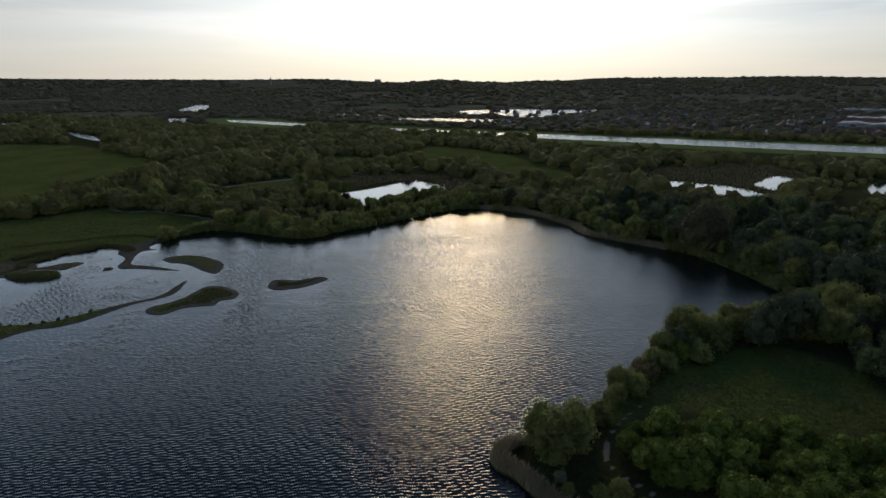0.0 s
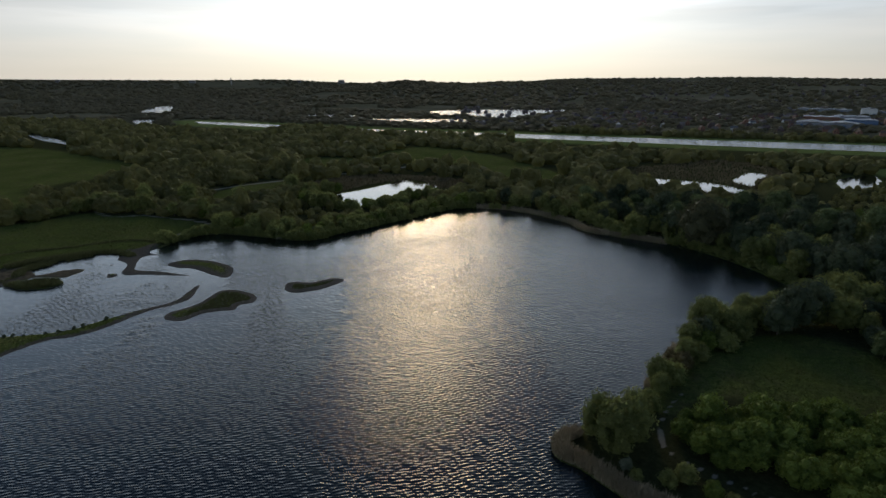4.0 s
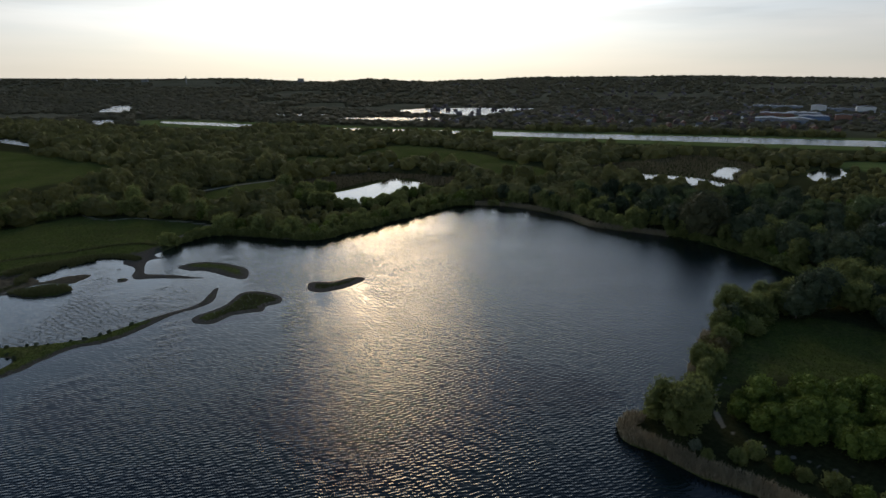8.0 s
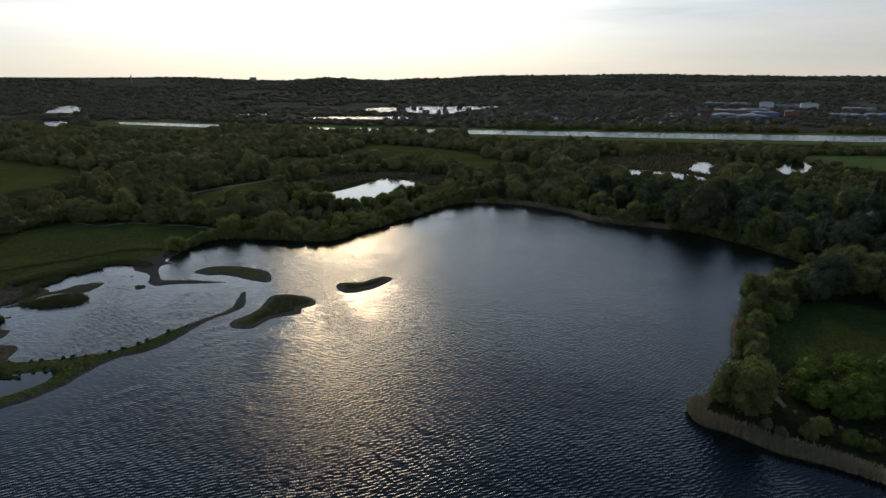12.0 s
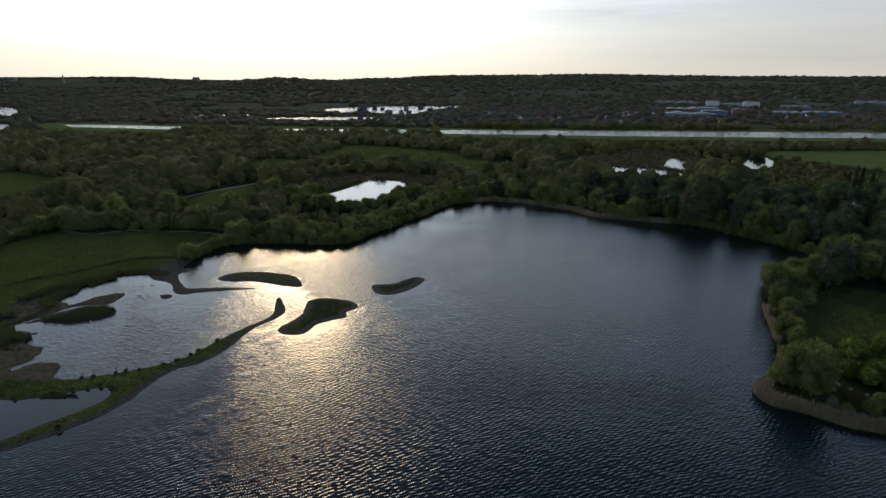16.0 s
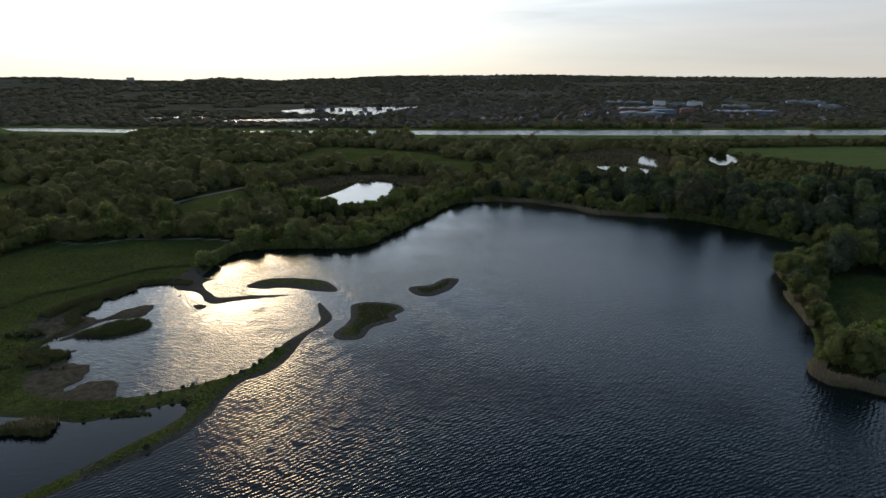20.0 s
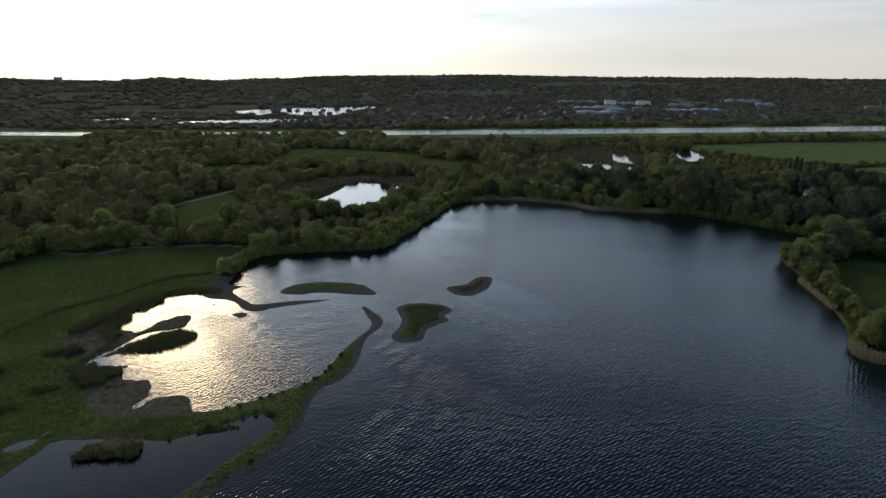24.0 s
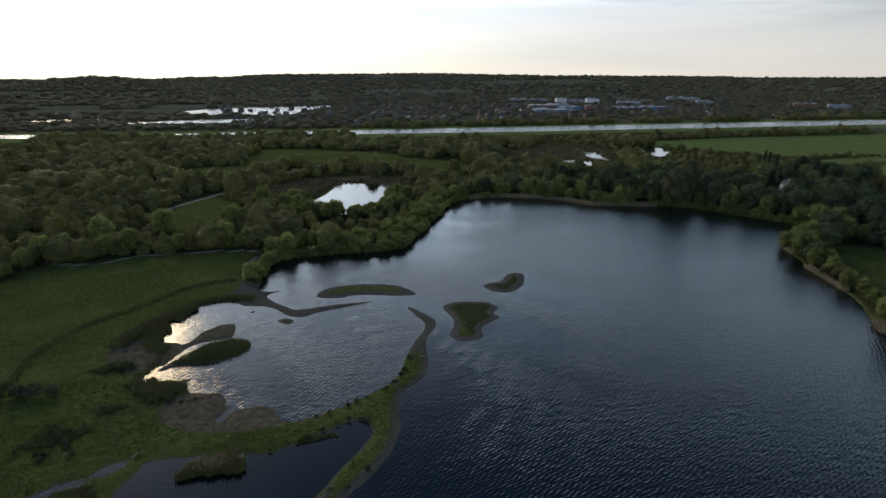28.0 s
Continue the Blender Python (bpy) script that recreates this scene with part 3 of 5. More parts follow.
sheet("water_pool", [(-178, 90), (-150, 88), (-131, 98), (-117, 108.5), (-110, 114), (-104, 120.5), (-99, 128), (-98, 138), (-130, 137), (-172, 139)], 0.006, "lightly rippled pool behind the grassy bank", WATER_POOL)
sheet("water_marsh", [(120, 465), (380, 465), (380, 610), (120, 610)], 0.0, "shallow marsh pools among reeds", WATER_CALM)
sheet("water_canal", CANAL, 1.75, "long straight water course with grassy banks")
for p in FAR_WATERS:
    sheet("water_far_lake", p, 1.8, "distant gravel pit lake shining in the low sun")

# ---- plants ----
RNG = np.random.default_rng(7)
ICO_V = np.array([(0, 0, 1)] + [(0.894 * math.cos(a * 1.2566), 0.894 * math.sin(a * 1.2566), 0.447) for a in range(5)]
                 + [(0.894 * math.cos((a + 0.5) * 1.2566), 0.894 * math.sin((a + 0.5) * 1.2566), -0.447) for a in range(5)] + [(0, 0, -1)])
ICO_F = np.array([(0, 1 + a, 1 + (a + 1) % 5) for a in range(5)] + [(1 + a, 6 + a, 1 + (a + 1) % 5) for a in range(5)]
                 + [(1 + (a + 1) % 5, 6 + a, 6 + (a + 1) % 5) for a in range(5)] + [(11, 6 + (a + 1) % 5, 6 + a) for a in range(5)])


def halved(v, f):
    """Each triangle of a ball cut into four."""
    v, mid, out = [tuple(p / np.linalg.norm(p)) for p in np.asarray(v)], {}, []
    def between(a, b):
        key = (min(a, b), max(a, b))
        if key not in mid:
            p = np.array(v[a]) + np.array(v[b])
            v.append(tuple(p / np.linalg.norm(p)))
            mid[key] = len(v) - 1
        return mid[key]
    for a, b, c in np.asarray(f).tolist():
        x, y, z = between(a, b), between(b, c), between(c, a)
        out += [(a, x, z), (x, b, y), (z, y, c), (x, y, z)]
    return np.array(v), np.array(out)


BALL = halved(ICO_V, ICO_F)
FINE_BALL = halved(*BALL)


def dome(seed, radius, height, ball, tufts, size):
    """A rounded crown of billowing lumps, with leaf tufts on its skin."""
    rng = np.random.default_rng(seed)
    lump = np.array([0.40 * noise.noise((p[0] * 1.9 + seed, p[1] * 1.9, p[2] * 1.9)) + 0.2 * noise.noise((p[0] * 4.2, p[1] * 4.2 + seed, p[2] * 4.2)) for p in ball[0]])
    shape = np.array([radius, radius, height * 0.56])
    v = ball[0] * (1 + lump)[:, None] * shape * rng.uniform(0.96, 1.04, (len(ball[0]), 1)) + (0, 0, height * 0.42)
    up = np.nonzero(ball[0][:, 2] > -0.35)[0]
    i = rng.choice(up, tufts)
    p = ball[0][i] + rng.normal(0, 0.18, (tufts, 3))
    p /= np.linalg.norm(p, axis=1, keepdims=True)
    q, f = leaves(p * (1 + lump[i])[:, None] * shape * rng.uniform(0.96, 1.07, (tufts, 1)) + (0, 0, height * 0.42), p, size, rng, 0.4, 0.35)
    return np.concatenate([v, q]), np.concatenate([ball[1], f + len(v)])


def leaves(points, normals, size, rng, wild=0.5, shoots=0.5):
    """Tufts of leaves, a quad of two triangles each, at points of a crown: half lie on its skin, half are shoots that stand out of it."""
    n = len(points)
    nn = normals + rng.normal(0, wild, (n, 3))
    nn /= np.linalg.norm(nn, axis=1, keepdims=True)
    t = np.cross(nn, rng.normal(0, 1, (n, 3)))
    shoot = rng.uniform(0, 1, (n, 1)) < shoots
    out = normals * 0.8 + rng.normal(0, 0.45, (n, 3)) + (0, 0, 0.45)
    t = np.where(shoot, out, t)
    t /= np.linalg.norm(t, axis=1, keepdims=True) + 1e-9
    b = np.cross(np.where(shoot, rng.normal(0, 1, (n, 3)), nn), t)
    b /= np.linalg.norm(b, axis=1, keepdims=True) + 1e-9
    nn = np.cross(t, b)
    s = size * rng.uniform(0.6, 1.35, (n, 1))
    wide = np.where(shoot, 0.5, 0.75)
    q = np.stack([points - t * s, points - b * s * wide + nn * s * 0.25, points + t * s * np.where(shoot, 1.25, 1.0), points + b * s * wide + nn * s * 0.25], 1).reshape(-1, 3)
    k = np.arange(n)[:, None] * 4
    return q, np.concatenate([k + (0, 1, 2), k + (0, 2, 3)])


def crown(rng, radius, base, top, lobes, tufts, size, pointed=0.0, core=0.78):
    """A crown of many lobes set round an uneven body, each lobe covered in leaf tufts over a dark inner mass."""
    vs, fs, off = [], [], 0
    for i in range(lobes):
        u = (i + 0.5) / lobes
        zc = -0.75 + 1.7 * u
        ring = math.sqrt(max(0.05, 1 - min(abs(zc), 0.97) ** 2)) * (1 - pointed * u)
        a = i * 2.39996 + rng.uniform(-0.5, 0.5)
        rr = ring * rng.uniform(0.42, 0.70)
        mid_z, half = (base + top) / 2, (top - base) / 2
        c = np.array([math.cos(a) * rr * radius, math.sin(a) * rr * radius, mid_z + zc * half * 0.72])
        lr = radius * rng.uniform(0.34, 0.54) * (1 - 0.5 * pointed * u) * (1.0 if lobes > 6 else 1.25)
        lob = np.array([1, 1, min(1.1, 0.75 + 0.2 * half / radius)]) * lr
        v = ICO_V * lob * core * rng.uniform(0.8, 1.15, (12, 1)) + c
        vs.append(v)
        fs.append(ICO_F + off)
        off += 12
        if tufts:
            p = rng.normal(0, 1, (tufts, 3))
            p[:, 2] = np.abs(p[:, 2]) * rng.choice([1, 1, 1, -0.7], tufts)
            p /= np.linalg.norm(p, axis=1, keepdims=True)
            q, f = leaves(c + p * lob * rng.uniform(0.78, 1.1, (tufts, 1)), p, size, rng)
            vs.append(q)
            fs.append(f + off)
            off += len(q)
    return np.concatenate(vs), np.concatenate(fs)


def trunk(rng, height, girth, spread, limbs=5):
    """A tapered trunk with bent limbs."""
    vs, fs, off = [], [], 0
    def tube(path, r0, r1):
        nonlocal off
        n = len(path)
        for i, p in enumerate(path):
            r = r0 + (r1 - r0) * i / (n - 1)
            vs.extend((p[0] + r * math.cos(k * 1.0472), p[1] + r * math.sin(k * 1.0472), p[2]) for k in range(6))
        for i in range(n - 1):
            for k in range(6):
                a, b = off + i * 6 + k, off + i * 6 + (k + 1) % 6
                fs.append((a, b, b + 6, a + 6))
        off += n * 6
    lean = rng.uniform(-0.06, 0.06, 2) * height
    tube([(lean[0] * u, lean[1] * u, height * 0.75 * u - 0.3) for u in (0, 0.15, 0.5, 1)], girth, girth * 0.35)
    for i in range(limbs):
        a, u = i * 2.4 + rng.uniform(-0.4, 0.4), rng.uniform(0.25, 0.65)
        s = np.array([lean[0] * u, lean[1] * u, height * 0.75 * u])
        e = np.array([math.cos(a) * spread, math.sin(a) * spread, height * rng.uniform(0.15, 0.3)])
        tube([s, s + e * (0.5, 0.5, 0.3), s + e], girth * 0.45, girth * 0.1)
    return np.array(vs), np.array(fs)


def make_tree(name, label, category, group, leaf, radius, base, top, lobes, tufts, size, seed, pointed=0.0, crown_label=""):
    rng = np.random.default_rng(seed)
    thing = tagged(new(name), label, category, group)
    v, f = trunk(rng, top, 0.05 * radius + 0.06, radius * 0.6)
    part("trunk", mesh_np("trunk", v, f, BARK, True), thing)
    v, f = crown(rng, radius, base, top, int(lobes * 1.35), int(tufts * 1.15), size * 0.8, pointed, 0.72)
    part("crown", mesh_np("crown", v, f, leaf), thing, crown_label)
    return thing


def plant_at(proto, x, y, s, turn, z=None):
    zz = float(height_at(x, y)[0]) if z is None else z
    proto_scale = Vector((s, s, s * random.uniform(0.92, 1.1)))
    m = pose(x, y, zz - 0.1, 0, 0, turn)
    ob = copy_thing(proto, m)
    ob.scale = proto_scale
    return ob


KINDS = {}
for key, name, lab, cat, grp, leaf, args in (
    ("willow", "willow_tree", "tall grey-green willow tree with a billowing crown", "tree", "willows round the lake", LEAF_WILLOW, (4.6, -0.8, 11.5, 18, 64, 0.36)),
    ("sallow", "sallow_bush", "rounded grey-green sallow bush on the bank", "bush", "sallow bushes on the banks", LEAF_WILLOW, (3.4, -0.8, 5.6, 14, 50, 0.34)),
    ("oak", "oak_tree", "dark green broad-crowned oak tree in the wood", "tree", "oaks in the wood", LEAF_OAK, (5.8, 0.0, 13.0, 19, 70, 0.41)),
    ("thorn", "hawthorn_bush", "bright green hawthorn bush in new leaf", "bush", "hawthorn bushes", LEAF_HAW, (3.0, -0.4, 5.4, 14, 52, 0.32)),
    ("ash", "ash_tree", "yellow-green ash tree with a billowing crown in the wood", "tree", "ashes in the wood", LEAF_ASH, (5.4, 0.0, 12.5, 22, 60, 0.40)),
    ("alder", "alder_tree", "very dark green alder tree in the wood", "tree", "alders in the wood", LEAF_ALDER, (4.4, 0.0, 13.5, 17, 60, 0.40)),
    ("great", "old_oak_tree", "huge domed old oak in bronze-green leaf", "tree", "", LEAF_GREAT, (13.5, -1.0, 25.0, 64, 90, 0.62)),
    ("pine", "pine_tree", "dark spreading pine tree beside the field", "tree", "pines beside the field", LEAF_ALDER, (6.5, 3.0, 17.0, 15, 60, 0.45)),
    ("bronze", "bronze_bush", "bronze-brown bush in early leaf at the water", "bush", "", LEAF_BROWN, (3.2, 0.1, 5.4, 12, 52, 0.32)),
    ("blossom", "blossom_bush", "hawthorn bush covered in white blossom", "bush", "", LEAF_BLOSSOM, (2.2, 0.1, 4.2, 11, 46, 0.26)),
    ("shrub", "small_shrub", "small dark shrub on the grassy bank", "shrub", "small shrubs on the bank", LEAF_OAK, (0.75, 0.0, 1.15, 6, 24, 0.16)),
    ("poplar", "poplar_tree", "slim dark Lombardy poplar tree behind the wood", "tree", "row of poplars", LEAF_OAK, (1.7, 1.0, 24.0, 26, 36, 0.40)),
):
    KINDS[key] = [make_tree(name, lab, cat, grp, leaf, *args, seed=k + 11 * len(KINDS), pointed=0.5 if key == "poplar" else 0.0) for k in range(3 if key in ("willow", "sallow", "oak", "thorn", "ash", "alder") else 1)]
USED = set()


def put(key, x, y, s=1.0, turn=None):
    """Plants one of a kind: the first goes into place itself, the rest are copies."""
    proto = KINDS[key][random.randrange(len(KINDS[key]))]
    turn = random.uniform(0, 360) if turn is None else turn
    if proto not in USED:
        USED.add(proto)
        proto.matrix_basis = pose(x, y, float(height_at(x, y)[0]) - 0.1, 0, 0, turn) @ Matrix.Diagonal((s, s, s, 1))
        return proto
    return plant_at(proto, x, y, s, turn)


def free_spots(x0, x1, y0, y1, step, keep, seed):
    """An uneven grid of spots in a rectangle of the plan that keep() allows."""
    rng = np.random.default_rng(seed)
    X, Y = np.meshgrid(np.arange(x0, x1, step), np.arange(y0, y1, step))
    X = (X + (np.arange(X.shape[0]) % 2)[:, None] * step / 2).ravel() + rng.uniform(-0.38, 0.38, X.size) * step
    Y = Y.ravel() + rng.uniform(-0.38, 0.38, Y.size) * step
    ok = keep(X, Y)
    return X[ok], Y[ok], rng


def woodland(X, Y, margin=2.5):
    """Where trees stand: on land, off the fields, paths and reed beds, and clear of the camera's view of far waters."""
    ok = shore_at(X, Y) > margin
    ok &= field_at(X, Y) < -0.5
    ok &= (signed(X, Y, SCRUB_POND) < 0) & (signed(X, Y, SCRUB_MARSH) < 0)
    for p in PATHS:
        ok &= line_distance(X, Y, p, False) > (9 if p is PATHS[0] else 3.5)
    ok &= line_distance(X, Y, CANAL, True) > np.where((X > 5) | (X < -385), 112, 14)
    ok &= signed(X, Y, CANAL) < 0
    for p in LANDS:
        ok &= signed(X, Y, p) < -2
    # keeps up to 100 m open on the camera's side of each far water
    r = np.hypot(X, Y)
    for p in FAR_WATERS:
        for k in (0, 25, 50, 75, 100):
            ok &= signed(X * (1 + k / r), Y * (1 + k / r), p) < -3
    return ok


# trees by name: the point, the east bank and the copse behind it
for x, y, k, s in ((102, 126, "willow", 1.35), (99, 130, "willow", 1.15), (106, 132, "willow", 1.2), (107, 139, "sallow", 1.2), (103, 137, "sallow", 1.1), (97, 134, "sallow", 0.8), (112, 147, "sallow", 1.1), (116, 155, "willow", 0.7),
                   (121, 164, "sallow", 1.2), (125, 172, "bronze", 1.25), (123, 178, "bronze", 0.8), (131, 180, "sallow", 1.2), (135, 188, "thorn", 1.4), (142, 190, "sallow", 1.25), (140, 197, "sallow", 1.1),
                   (149, 200, "sallow", 1.4), (152, 207, "willow", 0.75), (147, 211, "sallow", 0.9), (160, 209, "willow", 0.8), (163, 215, "willow", 0.85), (104, 120, "blossom", 0.75), (113, 117, "sallow", 0.7),
                   (117, 119, "sallow", 0.8), (122, 115, "thorn", 0.8), (126, 113, "sallow", 0.6), (131, 110, "sallow", 0.8), (135, 107, "thorn", 0.8), (106, 117, "sallow", 0.5), (140, 104, "sallow", 1.0), (146, 100, "sallow", 1.1)):
    put(k, x, y, s)
COPSE = curve([(117, 134), (121, 143), (133, 149), (146, 150), (158, 152), (168, 147), (190, 152), (215, 150), (215, 118), (150, 116), (131, 124), (120, 126)])
X, Y, rng = free_spots(112, 216, 112, 158, 4.8, lambda a, b: signed(a, b, COPSE) > 0.5, 3)
for x, y in zip(X, Y):
    put("thorn", x, y, rng.uniform(0.75, 1.6))
# the belts of trees round the lake, front rows first
COPSE_CLEAR = lambda a, b: woodland(a, b, 0.6) & (signed(a, b, COPSE) < -1)
front = lambda a, b: COPSE_CLEAR(a, b) & (shore_at(a, b) > np.where(b > 240, 2.6, 0.6)) & (shore_at(a, b) < 17) & (b > 150) & ~((a > 20) & (a < 141) & (b > 300) & (shore_at(a, b) < 6.5))
put("great", 160, 319, 1.0)
for x, y, s in ((285.5, 299, 1.05), (294.6, 286, 1.1)):
    put("pine", x, y, s)
for x, y, s in ((176, 300, 1.5), (192, 283, 1.45), (205, 262, 1.4), (146, 330, 1.3), (215, 245, 1.35), (232, 262, 1.3), (236, 238, 1.25), (345, 345, 1.25), (331, 309, 1.5), (352, 352, 0.9)):
    put("oak", x, y, s)
for x, y, s in ((-176, 338, 1.4), (-140, 345, 1.2), (-122, 388, 1.35), (-205, 330, 1.3)):
    put("willow", x, y, s)
BIG = np.array([(160, 319), (156, 313), (166, 314), (176, 300), (192, 283), (205, 262)], float)
X, Y, rng = free_spots(-140, 300, 150, 420, 7.4, front, 5)
for x, y in zip(X, Y):
    if np.hypot(BIG[:, 0] - x, BIG[:, 1] - y).min() < 7:
        continue
    if x > 135:
        put(rng.choice(["willow", "oak", "thorn"], p=[0.72, 0.2, 0.08]), x, y, rng.uniform(0.85, 1.3))
    elif x > 15:
        k = rng.choice(["willow", "sallow", "oak"], p=[0.45, 0.35, 0.2])
        put(k, x, y, rng.uniform(0.75, 1.1) * (1.0 if k != "sallow" else 1.5))
    else:
        k = rng.choice(["willow", "sallow", "thorn"], p=[0.4, 0.48, 0.12] if not -75 < x < 12 else [0.0, 0.8, 0.2])
        put(k, x, y, rng.uniform(0.8, 1.1) * (1.0 if k == "willow" else 1.65 if not -75 < x < 12 else 1.25))
# low bushes that hang over the water
edge = curve(FAR_BANK, False, 6)
for a in edge[3:]:
    n = float(np.clip((a[0] + 100) / 200, 0, 1))
    if not 20 < a[0] < 138 or random.random() < 0.15:
        put("sallow", a[0] + random.uniform(-1, 1) + 1.2 * n, a[1] + random.uniform(0.8, 2.6), random.uniform(0.6, 1.05))
hedge = curve([(-262, 252), (-246, 272), (-231, 300), (-226, 313), (-205, 309), (-184, 310), (-160, 308), (-140, 306), (-128, 300)], False, 6)
for a in hedge[::1]:
    put(random.choice(["sallow", "sallow", "thorn", "willow"]), a[0] + random.uniform(-2, 2), a[1] + random.uniform(-1, 4), random.uniform(0.75, 1.15))
for x, y, s in ((-160, 311, 1.1), (-163, 312, 0.9), (-129, 301, 1.1), (-132, 303, 0.9), (-65.4, 287, 0.9), (-57.5, 292.5, 1.0), (-61, 290, 0.8), (-184, 311, 0.9)):
    put("blossom", x, y, s)
for x, y, s in ((291, 371, 1.0), (293.5, 368, 1.08), (296, 365.5, 1.08), (300, 361, 1.02)):
    put("poplar", x, y, s)
# bushes on the west meadow and along the banks
for x, y, s in ((-200, 174, 1.0), (-195, 175, 1.0), (-191, 174, 0.95), (-186, 173, 0.85), (-205, 176, 0.9), (-127, 284, 0.8), (-129, 264, 0.6), (-125, 271, 0.8)):
    put("shrub", x, y, s * 3.2)
for a in np.concatenate([curve(BANK_IN[3:], False, 4)[::1], curve(BANK_OUT[:6], False, 3)[::2] + (-3, 1)]):
    if random.random() < 0.5:
        put("shrub", a[0] + random.uniform(-0.6, 0.6), a[1] - random.uniform(0.4, 1.6), random.uniform(0.5, 1.25))
for a in SW_POND[8:60:2]:
    if shore_at(a[0], a[1] + 0.8)[0] < 0.4 or a[0] < -132:
        continue
    put("shrub", a[0] + random.uniform(-0.3, 0.5), a[1] + random.uniform(0.6, 1.4), random.uniform(0.5, 1.1))
for x, y, n, r in ((-170, 185, 12, 3.5), (-178, 147, 18, 6), (-158, 163, 8, 4), (-150, 158, 3, 2)):
    for k in range(n):
        put("shrub", x + random.gauss(0, r * 0.6), y + random.gauss(0, r * 0.5), random.uniform(0.5, 1.2))


def scatter(name, label, category, protos, X, Y, scale, mat, rng, sink=0.3):
    """Plants too many to count, joined into one mesh."""
    Z = height_at(X, Y) - sink
    vs, fs, off, hues = [], [], 0, []
    pick = rng.integers(0, len(protos), len(X))
    turn, sc = rng.uniform(0, 6.283, len(X)), scale if isinstance(scale, np.ndarray) else rng.uniform(scale[0], scale[1], len(X))
    for k, (v, f) in enumerate(protos):
        i = np.nonzero(pick == k)[0]
        if not len(i):
            continue
        c, s = np.cos(turn[i])[:, None], np.sin(turn[i])[:, None]
        q = np.stack([v[:, 0] * c - v[:, 1] * s, v[:, 0] * s + v[:, 1] * c, np.repeat(v[None, :, 2], len(i), 0) * rng.uniform(0.85, 1.2, (len(i), 1))], -1) * sc[i][:, None, None]
        q += np.stack([X[i], Y[i], Z[i]], -1)[:, None, :]
        vs.append(q.reshape(-1, 3))
        hues.append(np.repeat(rng.uniform(0, 1, len(i)), len(v)))
        fs.append((f[None] + (np.arange(len(i)) * len(v))[:, None, None] + off).reshape(-1, 3))
        off += len(i) * len(v)
    ob = tagged(new(name, mesh_np(name, np.concatenate(vs), np.concatenate(fs), mat)), label, category, kind="stuff")
    ob.data.attributes.new("plant", "FLOAT", "POINT").data.foreach_set("value", np.concatenate(hues).astype(np.float32))
    return ob


MID = [dome(k + 40, r, h, FINE_BALL, 170, 0.4) for k, (r, h) in enumerate(((6.2, 9.0), (5.6, 8.2), (6.6, 9.8), (5.0, 7.2), (4.2, 11.5), (4.6, 12.5), (4.4, 7.6), (5.8, 10.0)))]
FARP = [dome(k + 60, r, h, BALL, 36, 0.7) for k, (r, h) in enumerate(((6.4, 9.0), (6.0, 8.0), (6.8, 9.8), (5.2, 11.0), (6.2, 9.4), (5.6, 7.6)))]
VFAR = [dome(k + 80, r, h, BALL, 8, 1.6) for k, (r, h) in enumerate(((10.0, 8.0), (11.5, 8.6), (9.0, 9.6), (12.5, 8.0), (10.5, 9.0), (8.5, 7.2)))]
def gaps(a, b):
    """Glades: open patches that break up the wood."""
    return np.array([noise.noise((u * 0.021, v * 0.021, 3.0)) + 0.5 * noise.noise((u * 0.06, v * 0.06, 8.0)) > -0.36 for u, v in zip(a, b)])


# open ground round the house, and low growth in front of it
HOUSE = np.array([(244, 300), (232, 307)], float)
FORE = [np.array([(238, 303), (238 + 12 * dx, 303 + 12 * dy)], float) for dx, dy in ((-0.62, -0.78), (-0.7, -0.71), (-0.79, -0.61))]
low_growth = lambda a, b: np.min([line_distance(a, b, p, False) for p in FORE], axis=0) < 9
# gap cut in the wood so that the marsh pool stays in view
POOL_VIEW = np.array([(335, 566), (262, 458)], float)
behind = lambda a, b: COPSE_CLEAR(a, b) & (line_distance(a, b, POOL_VIEW, False) > 11) & (line_distance(a, b, HOUSE, False) > 7) & ((shore_at(a, b) >= 17) | (b < 150)) & (signed(a, b, MEADOW_WEST) < -4) & (b + 0.35 * np.abs(a) > 195) & (a > -300) & (a < np.where(b < 300, 262, 400))
east = lambda a, b: (a > 98) & (b < 418) & (a < 330)
X, Y, rng = free_spots(98, 330, 150, 420, 8.8, lambda a, b: behind(a, b) & east(a, b) & ((b > 228) | (a > 190)) & (np.hypot(a - 160, b - 319) > 13), 25)
mood = np.array([noise.noise((a * 0.03, b * 0.03, 1.0)) for a, b in zip(X, Y)])
small = low_growth(X, Y) | ((X > 262) & (Y > 352))
for x, y, m_, low in zip(X, Y, mood, small):
    k = "thorn" if low else rng.choice(["ash", "oak", "alder", "willow"], p=[0.42, 0.3, 0.12, 0.16] if m_ > 0.05 else [0.12, 0.33, 0.4, 0.15])
    put(k, x, y, rng.uniform(0.6, 1.0) if low else (0.62 + 0.85 * rng.uniform(0, 1) ** 1.5) * (0.6 if x > 240 and y > 335 else 0.85 if y > 350 else 1.0))
X, Y, rng = free_spots(-330, 400, 150, 480, 8.3, lambda a, b: behind(a, b) & ~east(a, b) & ((a < 98) | (b > 300)) & (gaps(a, b) | (a > 100)), 21)
size = np.where(X > 60, 0.65 + 1.15 * rng.uniform(0, 1, len(X)) ** 1.6, np.where(rng.uniform(0, 1, len(X)) < 0.2, rng.uniform(0.9, 1.25, len(X)), rng.uniform(0.45, 0.9, len(X))))
size = np.where((X > -110) & (X < 0) & (Y > 300), np.minimum(size, np.where((X > -95) & (X < -15) & (Y > 325), 0.38, 0.62)), size)
